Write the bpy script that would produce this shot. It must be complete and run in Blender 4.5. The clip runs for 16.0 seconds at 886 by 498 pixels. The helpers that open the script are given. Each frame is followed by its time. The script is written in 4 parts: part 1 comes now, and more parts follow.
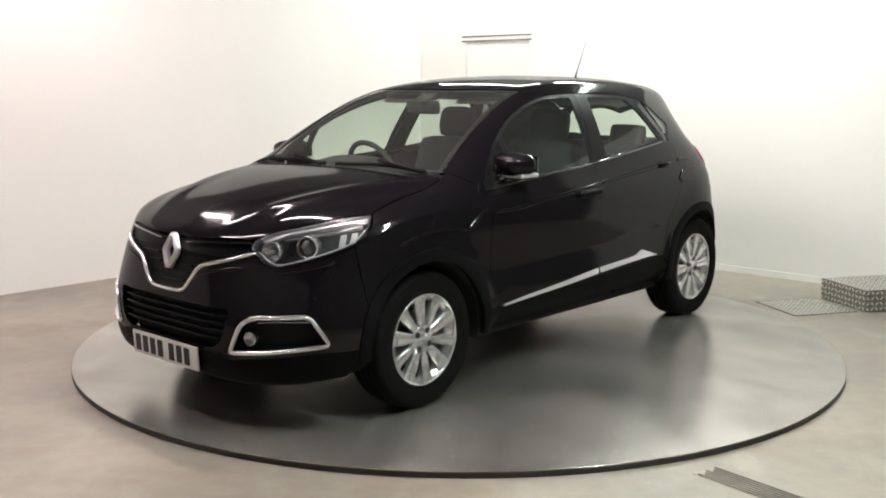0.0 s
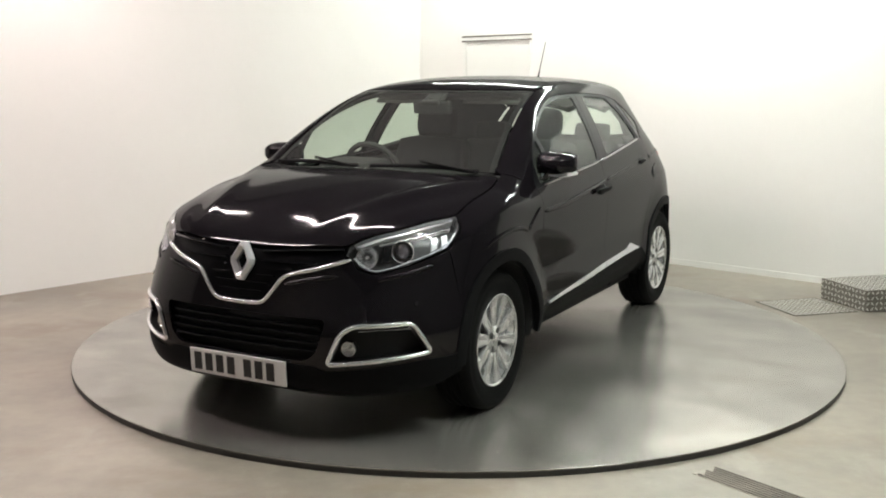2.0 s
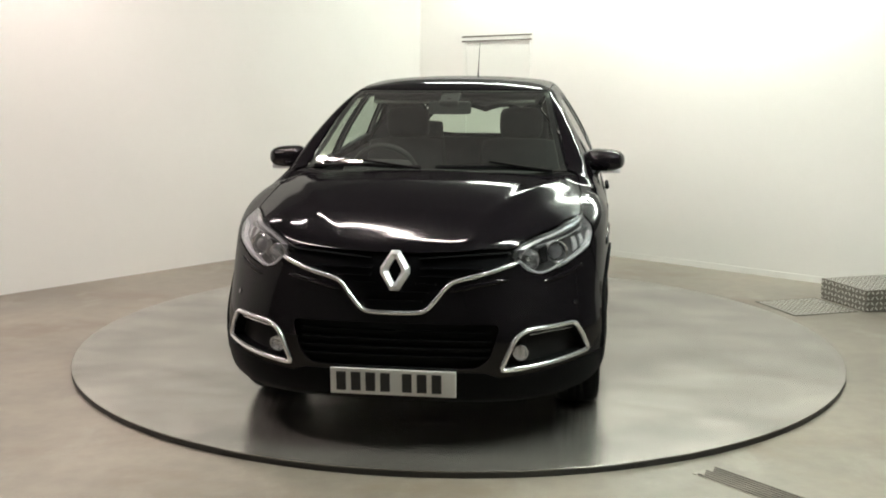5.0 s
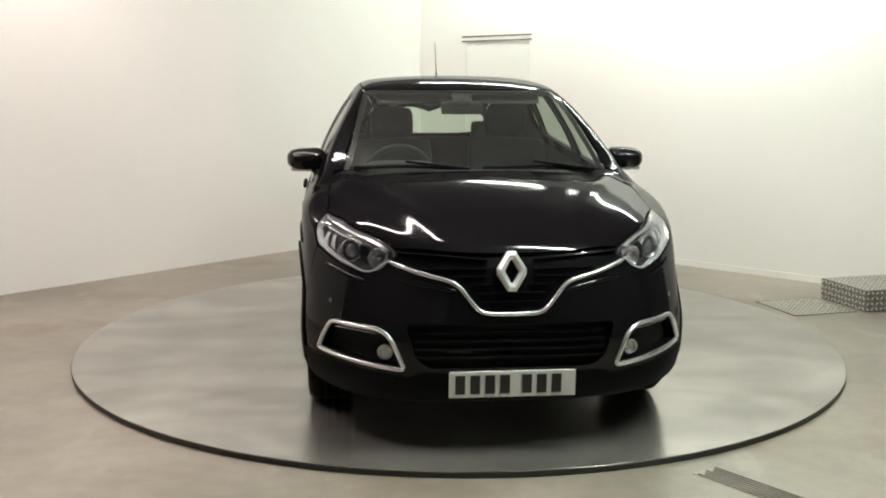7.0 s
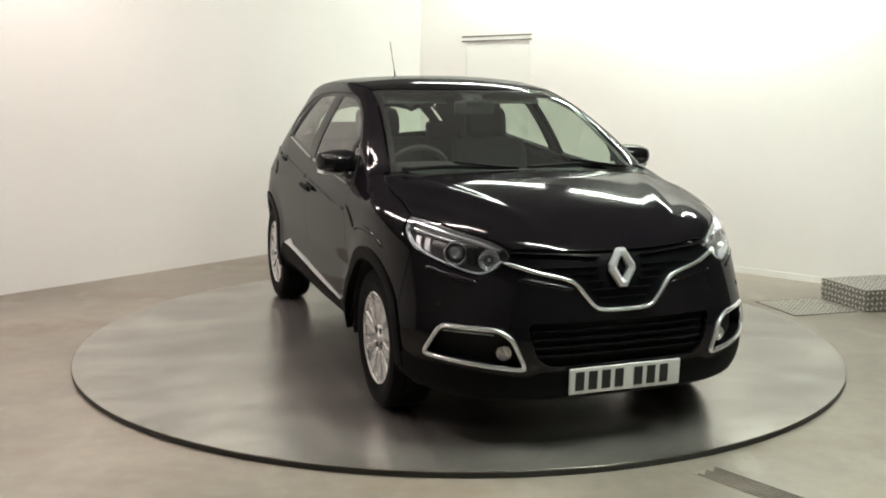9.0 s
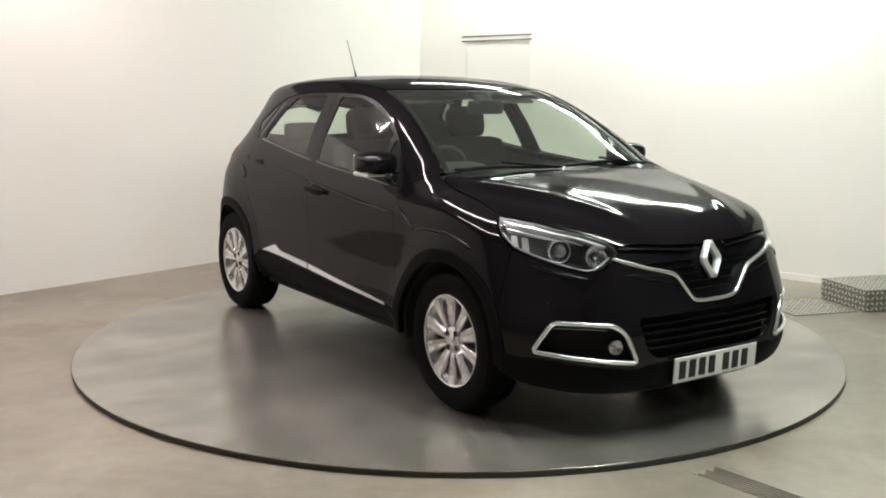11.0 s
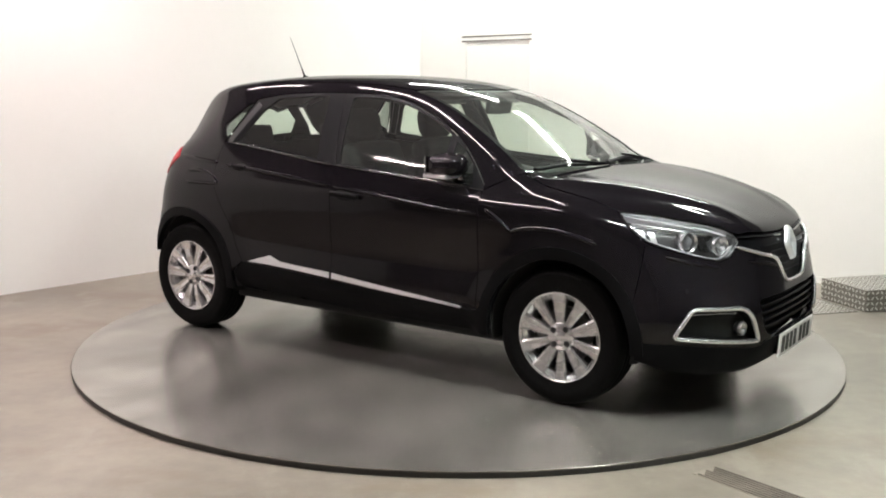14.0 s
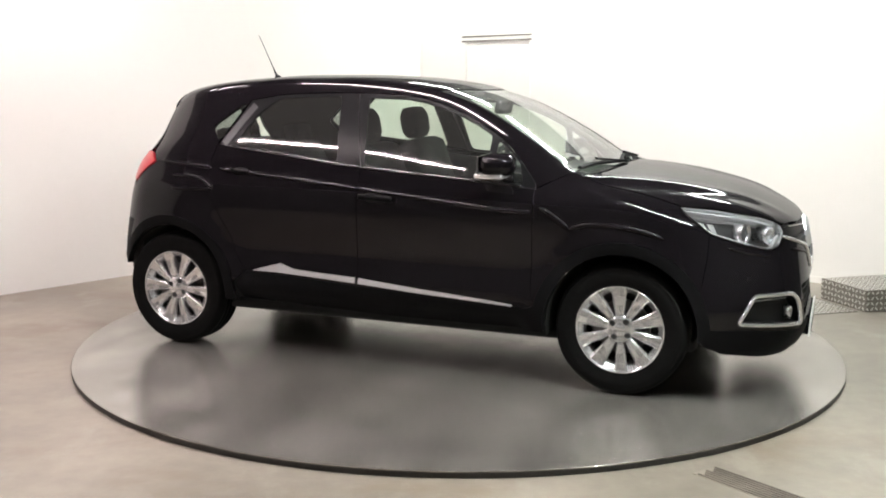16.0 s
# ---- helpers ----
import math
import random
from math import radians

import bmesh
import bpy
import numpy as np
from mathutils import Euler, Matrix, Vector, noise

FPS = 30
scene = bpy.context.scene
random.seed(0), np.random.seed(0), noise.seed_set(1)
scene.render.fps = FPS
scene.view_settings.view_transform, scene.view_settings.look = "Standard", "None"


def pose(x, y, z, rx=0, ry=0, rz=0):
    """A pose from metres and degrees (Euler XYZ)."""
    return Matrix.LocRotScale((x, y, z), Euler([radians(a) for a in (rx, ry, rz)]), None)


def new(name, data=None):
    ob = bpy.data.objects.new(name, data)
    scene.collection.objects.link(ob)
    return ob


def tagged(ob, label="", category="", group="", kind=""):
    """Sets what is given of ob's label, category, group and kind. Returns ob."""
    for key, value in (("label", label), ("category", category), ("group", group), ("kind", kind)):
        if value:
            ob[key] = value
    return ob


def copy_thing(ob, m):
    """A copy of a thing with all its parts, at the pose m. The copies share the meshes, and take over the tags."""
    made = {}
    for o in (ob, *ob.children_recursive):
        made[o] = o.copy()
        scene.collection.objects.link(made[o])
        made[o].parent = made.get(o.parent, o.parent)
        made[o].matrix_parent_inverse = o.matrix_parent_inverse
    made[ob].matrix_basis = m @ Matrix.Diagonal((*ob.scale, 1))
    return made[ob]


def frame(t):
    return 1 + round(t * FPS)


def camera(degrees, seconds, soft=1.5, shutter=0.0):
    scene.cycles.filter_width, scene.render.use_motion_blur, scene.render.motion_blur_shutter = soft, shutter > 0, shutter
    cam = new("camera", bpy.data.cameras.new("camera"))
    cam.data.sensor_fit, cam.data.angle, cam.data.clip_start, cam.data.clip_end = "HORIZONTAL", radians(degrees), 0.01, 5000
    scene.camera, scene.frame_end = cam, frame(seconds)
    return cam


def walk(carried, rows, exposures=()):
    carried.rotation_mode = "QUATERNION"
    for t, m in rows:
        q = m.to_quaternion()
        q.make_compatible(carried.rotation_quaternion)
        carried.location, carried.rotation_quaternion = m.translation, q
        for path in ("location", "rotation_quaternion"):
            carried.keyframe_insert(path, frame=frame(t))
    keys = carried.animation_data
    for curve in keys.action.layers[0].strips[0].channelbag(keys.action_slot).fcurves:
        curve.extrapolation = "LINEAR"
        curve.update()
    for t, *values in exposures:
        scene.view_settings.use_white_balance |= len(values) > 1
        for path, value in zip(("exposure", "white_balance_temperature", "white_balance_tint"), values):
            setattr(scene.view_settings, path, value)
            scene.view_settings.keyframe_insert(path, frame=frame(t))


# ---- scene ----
# The camera stands still in front of the turntable.
cam = camera(48.30, 16.0, soft=1.9)
CAM_POSE = (Matrix.Translation((0.0, -5.893, 1.482)) @ pose(0, 0, 0, 0, 0, 0.84)
            @ pose(0, 0, 0, 90 - 9.25) @ pose(0, 0, 0, 0, 0, 0.19))
walk(cam, [(0.0, CAM_POSE), (16.0, CAM_POSE)],
     exposures=[(0.0, 0.28, 6490, 15), (2.0, 0.19, 6550, 13), (4.0, 0.06, 6680, 9), (9.0, 0.08, 6680, 9),
                (12.0, 0.17, 6560, 13), (16.0, 0.43, 6490, 16.5)])

# ---- light: strip lamps on the ceiling of a closed room ----
FLOOR_Z = -0.03
CEIL_Z = 3.06
world = bpy.data.worlds.new("world")
world.use_nodes = True
world.node_tree.nodes["Background"].inputs[0].default_value = (0.5, 0.5, 0.5, 1)
world.node_tree.nodes["Background"].inputs[1].default_value = 0.02
scene.world = world
WARM, COOL = (1.0, 0.882, 0.846), (0.905, 1.0, 0.905)
# strip lamps: way from the corner (a), start and end along the row (b), height, colour, share
LAMPS = [(0.42, 0.30, 2.15, 3.06, COOL, 0.52), (0.42, 2.45, 4.5, 3.06, COOL, 1.10), (4.2, 0.15, 1.25, 3.06, WARM, 0.75),
         (4.2, 1.90, 4.10, 3.06, WARM, 1.0), (4.2, 4.90, 7.10, 3.06, COOL, 2.25), (6.26, 1.40, 3.75, 3.06, WARM, 0.90)]
LAMP_POWER = 150.0


# ---- materials ----
def material(name, colour, rough=0.5, metal=0.0, var=0.0, scale=4.0, bump=0.0, bump_scale=60.0, coat=0.0, spread=0.0, spec=0.5,
             grain=0.35, detail=8.0):
    """A Principled material whose colour and gloss vary at two scales, with a fine relief."""
    m = bpy.data.materials.new(name)
    m.use_nodes = True
    nt = m.node_tree
    b = nt.nodes["Principled BSDF"]
    b.inputs["Base Color"].default_value = (*colour, 1)
    b.inputs["Roughness"].default_value = rough
    b.inputs["Metallic"].default_value = metal
    b.inputs["Coat Weight"].default_value = coat
    b.inputs["Specular IOR Level"].default_value = spec
    b.inputs["Coat Roughness"].default_value = 0.03
    tc = nt.nodes.new("ShaderNodeTexCoord")
    if var or spread:
        big = nt.nodes.new("ShaderNodeTexNoise")
        big.inputs["Scale"].default_value = scale
        big.inputs["Detail"].default_value = detail
        fine = nt.nodes.new("ShaderNodeTexNoise")
        fine.inputs["Scale"].default_value = scale * 14
        fine.inputs["Detail"].default_value = 4
        for n in (big, fine):
            nt.links.new(tc.outputs["Object"], n.inputs["Vector"])
        mix = nt.nodes.new("ShaderNodeMath")
        mix.operation = "MULTIPLY_ADD"
        nt.links.new(fine.outputs["Fac"], mix.inputs[0])
        mix.inputs[1].default_value = grain
        nt.links.new(big.outputs["Fac"], mix.inputs[2])
        if var:
            ramp = nt.nodes.new("ShaderNodeValToRGB")
            ramp.color_ramp.elements[0].position = 0.30
            ramp.color_ramp.elements[1].position = 1.0
            ramp.color_ramp.elements[0].color = (*[c * (1 - var) for c in colour], 1)
            ramp.color_ramp.elements[1].color = (*[min(1, c * (1 + var)) for c in colour], 1)
            nt.links.new(mix.outputs[0], ramp.inputs[0])
            nt.links.new(ramp.outputs[0], b.inputs["Base Color"])
        if spread:
            mr = nt.nodes.new("ShaderNodeMapRange")
            mr.inputs["From Min"].default_value = 0.25
            mr.inputs["From Max"].default_value = 1.05
            mr.inputs["To Min"].default_value = max(0.02, rough - spread)
            mr.inputs["To Max"].default_value = min(1, rough + spread)
            nt.links.new(mix.outputs[0], mr.inputs["Value"])
            nt.links.new(mr.outputs[0], b.inputs["Roughness"])
    if bump:
        bn = nt.nodes.new("ShaderNodeTexNoise")
        bn.inputs["Scale"].default_value = bump_scale
        bn.inputs["Detail"].default_value = 5
        nt.links.new(tc.outputs["Object"], bn.inputs["Vector"])
        bp = nt.nodes.new("ShaderNodeBump")
        bp.inputs["Strength"].default_value = bump
        bp.inputs["Distance"].default_value = 0.004
        nt.links.new(bn.outputs["Fac"], bp.inputs["Height"])
        nt.links.new(bp.outputs[0], b.inputs["Normal"])
    return m


def glass_material(name, tint, rough=0.05, gloss_share=0.07, dust_veil=0.022):
    """A thin pane: mostly clear, with a mirror share that grows at grazing angles."""
    m = bpy.data.materials.new(name)
    m.use_nodes = True
    nt = m.node_tree
    nt.nodes.remove(nt.nodes["Principled BSDF"])
    clear = nt.nodes.new("ShaderNodeBsdfTransparent")
    clear.inputs[0].default_value = (*tint, 1)
    gloss = nt.nodes.new("ShaderNodeBsdfGlossy")
    gloss.inputs["Roughness"].default_value = rough
    lw = nt.nodes.new("ShaderNodeLayerWeight")
    lw.inputs["Blend"].default_value = 0.5
    power = nt.nodes.new("ShaderNodeMath")
    power.operation = "POWER"
    nt.links.new(lw.outputs["Facing"], power.inputs[0])
    power.inputs[1].default_value = 5.0
    fr = nt.nodes.new("ShaderNodeMath")
    fr.operation = "MULTIPLY_ADD"
    nt.links.new(power.outputs[0], fr.inputs[0])
    fr.inputs[1].default_value, fr.inputs[2].default_value = 0.92, gloss_share
    mix = nt.nodes.new("ShaderNodeMixShader")
    nt.links.new(fr.outputs[0], mix.inputs[0])
    nt.links.new(clear.outputs[0], mix.inputs[1])
    nt.links.new(gloss.outputs[0], mix.inputs[2])
    # Diffuse share paints a grey haze of reflected walls, along with slight dust.
    film = nt.nodes.new("ShaderNodeBsdfDiffuse")
    film.inputs[0].default_value = (0.6, 0.6, 0.58, 1)
    veiled = nt.nodes.new("ShaderNodeMixShader")
    veiled.inputs[0].default_value = dust_veil
    nt.links.new(mix.outputs[0], veiled.inputs[1])
    nt.links.new(film.outputs[0], veiled.inputs[2])
    nt.links.new(veiled.outputs[0], nt.nodes["Material Output"].inputs["Surface"])
    return m


def paint_material(name, colour, rough, head_on, grazing):
    """Black paint under a clear coat: a dull body, and a gloss that grows at grazing angles."""
    m = material(name, colour, 0.5, var=0.08, scale=9.0, spec=0.0)
    nt = m.node_tree
    body = nt.nodes["Principled BSDF"]
    gloss = nt.nodes.new("ShaderNodeBsdfGlossy")
    gloss.inputs["Roughness"].default_value = rough
    lw = nt.nodes.new("ShaderNodeLayerWeight")
    lw.inputs["Blend"].default_value = 0.5
    power = nt.nodes.new("ShaderNodeMath")
    power.operation = "POWER"
    nt.links.new(lw.outputs["Facing"], power.inputs[0])
    power.inputs[1].default_value = 5.0
    share = nt.nodes.new("ShaderNodeMath")
    share.operation = "MULTIPLY_ADD"
    nt.links.new(power.outputs[0], share.inputs[0])
    share.inputs[1].default_value, share.inputs[2].default_value = grazing, head_on
    mix = nt.nodes.new("ShaderNodeMixShader")
    nt.links.new(share.outputs[0], mix.inputs[0])
    nt.links.new(body.outputs[0], mix.inputs[1])
    nt.links.new(gloss.outputs[0], mix.inputs[2])
    nt.links.new(mix.outputs[0], nt.nodes["Material Output"].inputs["Surface"])
    return m


def glow_material(name, colour, strength):
    m = bpy.data.materials.new(name)
    m.use_nodes = True
    nt = m.node_tree
    b = nt.nodes["Principled BSDF"]
    b.inputs["Base Color"].default_value = (0.8, 0.8, 0.8, 1)
    b.inputs["Emission Color"].default_value = (*colour, 1)
    b.inputs["Emission Strength"].default_value = strength
    return m


WALL_PAINT = material("wall_paint", (0.84, 0.825, 0.80), 0.6, var=0.02, scale=1.2, bump=0.12, bump_scale=40)
CEIL_PAINT = material("ceiling_paint", (0.10, 0.10, 0.10), 0.8, var=0.1, scale=1.5)
# Tone of the added unseen walls, low so the paint mirrors little light.
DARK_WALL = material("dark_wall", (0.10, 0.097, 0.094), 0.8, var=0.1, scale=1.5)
WHITE_ENAMEL = material("white_enamel", (0.8, 0.8, 0.79), 0.35)
CONCRETE = material("concrete", (0.265, 0.235, 0.197), 0.42, var=0.5, scale=0.8, bump=0.15, bump_scale=50, spread=0.12)


def stain(m, colour, scale, lo, hi, stretch=(1, 1, 1), share=0.6):
    """Lays a soft-edged stain of another colour over a material's own colour."""
    nt = m.node_tree
    b = nt.nodes["Principled BSDF"]
    own = b.inputs["Base Color"].links[0].from_socket
    tc = nt.nodes.new("ShaderNodeTexCoord")
    mp = nt.nodes.new("ShaderNodeMapping")
    mp.inputs["Scale"].default_value = stretch
    nt.links.new(tc.outputs["Object"], mp.inputs["Vector"])
    n = nt.nodes.new("ShaderNodeTexNoise")
    n.inputs["Scale"].default_value = scale
    n.inputs["Detail"].default_value = 7
    n.inputs["Roughness"].default_value = 0.62
    nt.links.new(mp.outputs[0], n.inputs["Vector"])
    r = nt.nodes.new("ShaderNodeMapRange")
    r.interpolation_type = "SMOOTHSTEP"
    for key, v in (("From Min", lo), ("From Max", hi), ("To Min", 0.0), ("To Max", share)):
        r.inputs[key].default_value = v
    nt.links.new(n.outputs["Fac"], r.inputs["Value"])
    mix = nt.nodes.new("ShaderNodeMix")
    mix.data_type = "RGBA"
    nt.links.new(r.outputs[0], mix.inputs["Factor"])
    nt.links.new(own, mix.inputs["A"])
    mix.inputs["B"].default_value = (*colour, 1)
    nt.links.new(mix.outputs["Result"], b.inputs["Base Color"])


stain(CONCRETE, (0.20, 0.150, 0.105), 0.9, 0.50, 0.68, (1.0, 1.6, 1.0), 0.55)
stain(CONCRETE, (0.36, 0.335, 0.29), 2.3, 0.54, 0.70, (1.4, 0.8, 1.0), 0.5)


def deck_material():
    """Rolled grey steel with dried water marks, dust and tyre smears."""
    m = material("deck_steel", (0.37, 0.35, 0.32), 0.24, metal=0.72)
    nt = m.node_tree
    b = nt.nodes["Principled BSDF"]
    tc = nt.nodes.new("ShaderNodeTexCoord")

    def noise(scale, detail, distortion, stretch=(1, 1, 1)):
        mp = nt.nodes.new("ShaderNodeMapping")
        mp.inputs["Scale"].default_value = stretch
        nt.links.new(tc.outputs["Object"], mp.inputs["Vector"])
        n = nt.nodes.new("ShaderNodeTexNoise")
        n.inputs["Scale"].default_value = scale
        n.inputs["Detail"].default_value = detail
        n.inputs["Roughness"].default_value = 0.6
        n.inputs["Distortion"].default_value = distortion
        nt.links.new(mp.outputs[0], n.inputs["Vector"])
        return n.outputs["Fac"]

    def remap(value, lo, hi, a, c):
        r = nt.nodes.new("ShaderNodeMapRange")
        r.interpolation_type = "SMOOTHSTEP"
        for key, v in (("From Min", lo), ("From Max", hi), ("To Min", a), ("To Max", c)):
            r.inputs[key].default_value = v
        nt.links.new(value, r.inputs["Value"])
        return r.outputs[0]

    def times(p, q):
        r = nt.nodes.new("ShaderNodeMath")
        r.operation = "MULTIPLY"
        nt.links.new(p, r.inputs[0])
        nt.links.new(q, r.inputs[1])
        return r.outputs[0]

    clouds, smears, specks = noise(1.6, 5, 0.4), noise(3.0, 6, 0.5, (1.0, 0.4, 1.0)), noise(34, 4, 0.0)
    shade = times(times(remap(clouds, 0.28, 0.72, 0.74, 1.28), remap(smears, 0.28, 0.72, 0.74, 1.26)), remap(specks, 0.2, 0.8, 0.92, 1.08))
    mix = nt.nodes.new("ShaderNodeVectorMath")
    mix.operation = "SCALE"
    mix.inputs[0].default_value = (0.365, 0.347, 0.322)
    nt.links.new(shade, mix.inputs["Scale"])
    nt.links.new(remap(noise(2.0, 1.5, 0.2), 0.2, 0.8, 0.205, 0.265), b.inputs["Roughness"])
    nt.links.new(mix.outputs[0], b.inputs["Base Color"])
    return m


DECK_STEEL = deck_material()
RIM_DARK = material("rim_dark", (0.03, 0.028, 0.025), 0.6, var=0.3, scale=6)
PAINT = paint_material("car_paint", (0.0056, 0.0047, 0.0060), 0.075, 0.036, 0.55)
RUBBER = material("rubber", (0.006, 0.006, 0.006), 0.75, var=0.25, scale=20, bump=0.2, spec=0.06)
ALLOY = material("alloy", (0.72, 0.72, 0.73), 0.24, metal=0.82, var=0.05, scale=12)
TRIM = material("trim", (0.007, 0.007, 0.008), 0.3, spec=0.12)
PILLAR_SATIN = material("pillar_satin", (0.028, 0.028, 0.030), 0.38, var=0.1, scale=20)
GLOSS_BLACK = material("gloss_black", (0.007, 0.007, 0.008), 0.15, coat=1.0)
PLASTIC = material("plastic", (0.0045, 0.0045, 0.005), 0.6, var=0.15, scale=20, bump=0.1, bump_scale=300, spec=0.06)
GRILLE = material("grille", (0.004, 0.004, 0.005), 0.4, spec=0.10)
VOID = material("void", (0.006, 0.006, 0.006), 0.9)
CHROME = material("chrome", (0.82, 0.82, 0.84), 0.25, metal=0.88)
BRIGHT_STRIP = material("bright_strip", (0.84, 0.84, 0.87), 0.28, metal=0.6)
SATIN = material("satin_silver", (0.76, 0.77, 0.80), 0.28, metal=0.6)
LAMP_CHROME = material("lamp_chrome", (0.84, 0.84, 0.86), 0.2, metal=0.75)
LAMP_BOWL = material("lamp_bowl", (0.72, 0.72, 0.74), 0.2, metal=0.9)
FIN = material("reflector_fin", (0.42, 0.42, 0.43), 0.38, metal=0.6)
LAMP_BROW = material("lamp_brow", (0.80, 0.80, 0.83), 0.22, metal=0.55)
LAMP_DARK = material("lamp_dark", (0.035, 0.035, 0.037), 0.35, metal=0.2, var=0.3, scale=14)
MIRROR = material("mirror", (0.85, 0.85, 0.86), 0.09, metal=1.0)
BOLT = material("bolt", (0.012, 0.012, 0.012), 0.8)
DISC = material("disc_steel", (0.09, 0.086, 0.082), 0.4, metal=0.9, var=0.2, scale=20)
TAIL_RED = material("tail_red", (0.50, 0.007, 0.018), 0.3, coat=0.1)
PLATE_WHITE = material("plate_white", (0.72, 0.72, 0.71), 0.35, var=0.03, scale=8)
INK = material("ink", (0.012, 0.012, 0.013), 0.5)
CLOTH = material("seat_cloth", (0.022, 0.022, 0.024), 0.95, var=0.3, scale=12, bump=0.4, bump_scale=220)
DASH = material("dash_plastic", (0.04, 0.04, 0.042), 0.65, bump=0.15, bump_scale=260, spec=0.25)
LINING = material("lining", (0.17, 0.165, 0.16), 0.95, bump=0.2, bump_scale=300)
GLASS = glass_material("glass", (0.80, 0.88, 0.81))
SCREEN_GLASS = glass_material("screen_glass", (0.80, 0.88, 0.81), dust_veil=0.025)
GLASS_DARK = glass_material("glass_dark", (0.32, 0.35, 0.33))
LENS_COVER = glass_material("lens_cover", (0.96, 0.96, 0.97), 0.0, 0.045, 0.004)
LENS = material("lens", (0.16, 0.16, 0.175), 0.05, metal=0.4, coat=1.0)
TREAD = material("tread_plate", (0.19, 0.175, 0.152), 0.5, metal=0.3, var=0.2, scale=6)
# Paler copy for the bosses: light caught by the relief, put into the colour.
TREAD_LIT = material("tread_lit", (0.62, 0.60, 0.56), 0.35, metal=0.3, var=0.06, scale=6)
GRATE = material("grate_steel", (0.255, 0.227, 0.190), 0.42, var=0.4, scale=4)
GRATE_DARK = material("grate_dark", (0.165, 0.146, 0.124), 0.5, var=0.5, scale=7)
DOOR_PAINT = material("door_paint", (0.82, 0.82, 0.79), 0.45, var=0.02, scale=2)
SHADE_STRIP = material("shade_strip", (0.16, 0.15, 0.13), 0.6)


from mathutils import geometry


# ---- mesh helpers ----
def mesh_ob(name, verts, faces, mat, parent=None, label="", smooth=True, normals=None):
    me = bpy.data.meshes.new(name)
    me.from_pydata([tuple(map(float, v)) for v in verts], [], [tuple(map(int, f)) for f in faces])
    me.materials.append(mat)
    me.polygons.foreach_set("use_smooth", [smooth] * len(me.polygons))
    if normals is not None:
        me.normals_split_custom_set_from_vertices([tuple(map(float, n)) for n in normals])
    me.update()
    ob = new(name, me)
    if parent:
        ob.parent = parent
    if label:
        tagged(ob, label)
    return ob


def part(name, bm, mat, parent=None, label="", smooth=False):
    """Links a bmesh as one mesh object under a thing or a part."""
    bmesh.ops.recalc_face_normals(bm, faces=bm.faces)
    me = bpy.data.meshes.new(name)
    bm.to_mesh(me)
    bm.free()
    me.materials.append(mat)
    if smooth:
        me.polygons.foreach_set("use_smooth", [True] * len(me.polygons))
    ob = new(name, me)
    if parent:
        ob.parent = parent
    if label:
        tagged(ob, label)
    return ob


def box_bm(size, centre=(0, 0, 0), bevel=0.0, segments=2, m=None):
    bm = bmesh.new()
    bmesh.ops.create_cube(bm, size=1)
    bmesh.ops.scale(bm, vec=size, verts=bm.verts)
    if bevel:
        bmesh.ops.bevel(bm, geom=bm.edges[:], offset=bevel, segments=segments, affect="EDGES", profile=0.5)
    bmesh.ops.translate(bm, vec=centre, verts=bm.verts)
    if m:
        bmesh.ops.transform(bm, matrix=m, verts=bm.verts)
    return bm


def revolve(profile, n=48, axis="z"):
    """A turned solid from (radius, height) pairs."""
    bm = bmesh.new()
    rings = []
    for r, h in profile:
        ring = []
        for i in range(n):
            a = 2 * math.pi * i / n
            c, s = r * math.cos(a), r * math.sin(a)
            ring.append(bm.verts.new((c, s, h) if axis == "z" else (c, h, s)))
        rings.append(ring)
    for a, b in zip(rings, rings[1:]):
        for i in range(n):
            j = (i + 1) % n
            bm.faces.new((a[i], a[j], b[j], b[i]))
    if profile[0][0] > 1e-6 and profile[0] != profile[-1]:
        bm.faces.new(rings[0])
        bm.faces.new(rings[-1])
    else:
        bmesh.ops.remove_doubles(bm, verts=bm.verts, dist=1e-6)
    return bm


# ---- the car's body as one smooth surface ----
class Curve:
    """A smooth curve through given points that never overshoots them."""

    def __init__(self, *pts):
        pts = sorted(pts)
        self.x = np.array([p[0] for p in pts], float)
        self.y = np.array([p[1] for p in pts], float)
        h, d = np.diff(self.x), np.diff(self.y) / np.diff(self.x)
        m = np.zeros(len(pts))
        m[0], m[-1] = d[0], d[-1]
        for i in range(1, len(pts) - 1):
            if d[i - 1] * d[i] > 0:
                w1, w2 = 2 * h[i] + h[i - 1], h[i] + 2 * h[i - 1]
                m[i] = (w1 + w2) / (w1 / d[i - 1] + w2 / d[i])
        self.m = m

    def __call__(self, v):
        v = np.asarray(v, float)
        c = np.clip(v, self.x[0], self.x[-1])
        i = np.clip(np.searchsorted(self.x, c) - 1, 0, len(self.x) - 2)
        h = self.x[i + 1] - self.x[i]
        t = (c - self.x[i]) / h
        r = ((2 * t**3 - 3 * t**2 + 1) * self.y[i] + (t**3 - 2 * t**2 + t) * h * self.m[i]
             + (-2 * t**3 + 3 * t**2) * self.y[i + 1] + (t**3 - t**2) * h * self.m[i + 1])
        return r + np.where(v < c, (v - c) * self.m[0], 0) + np.where(v > c, (v - c) * self.m[-1], 0)


def smax(a, b, k):
    return 0.5 * (a + b + np.sqrt((a - b) ** 2 + k * k))


def step(a, b, v):
    t = np.clip((v - a) / (b - a), 0, 1)
    return t * t * (3 - 2 * t)


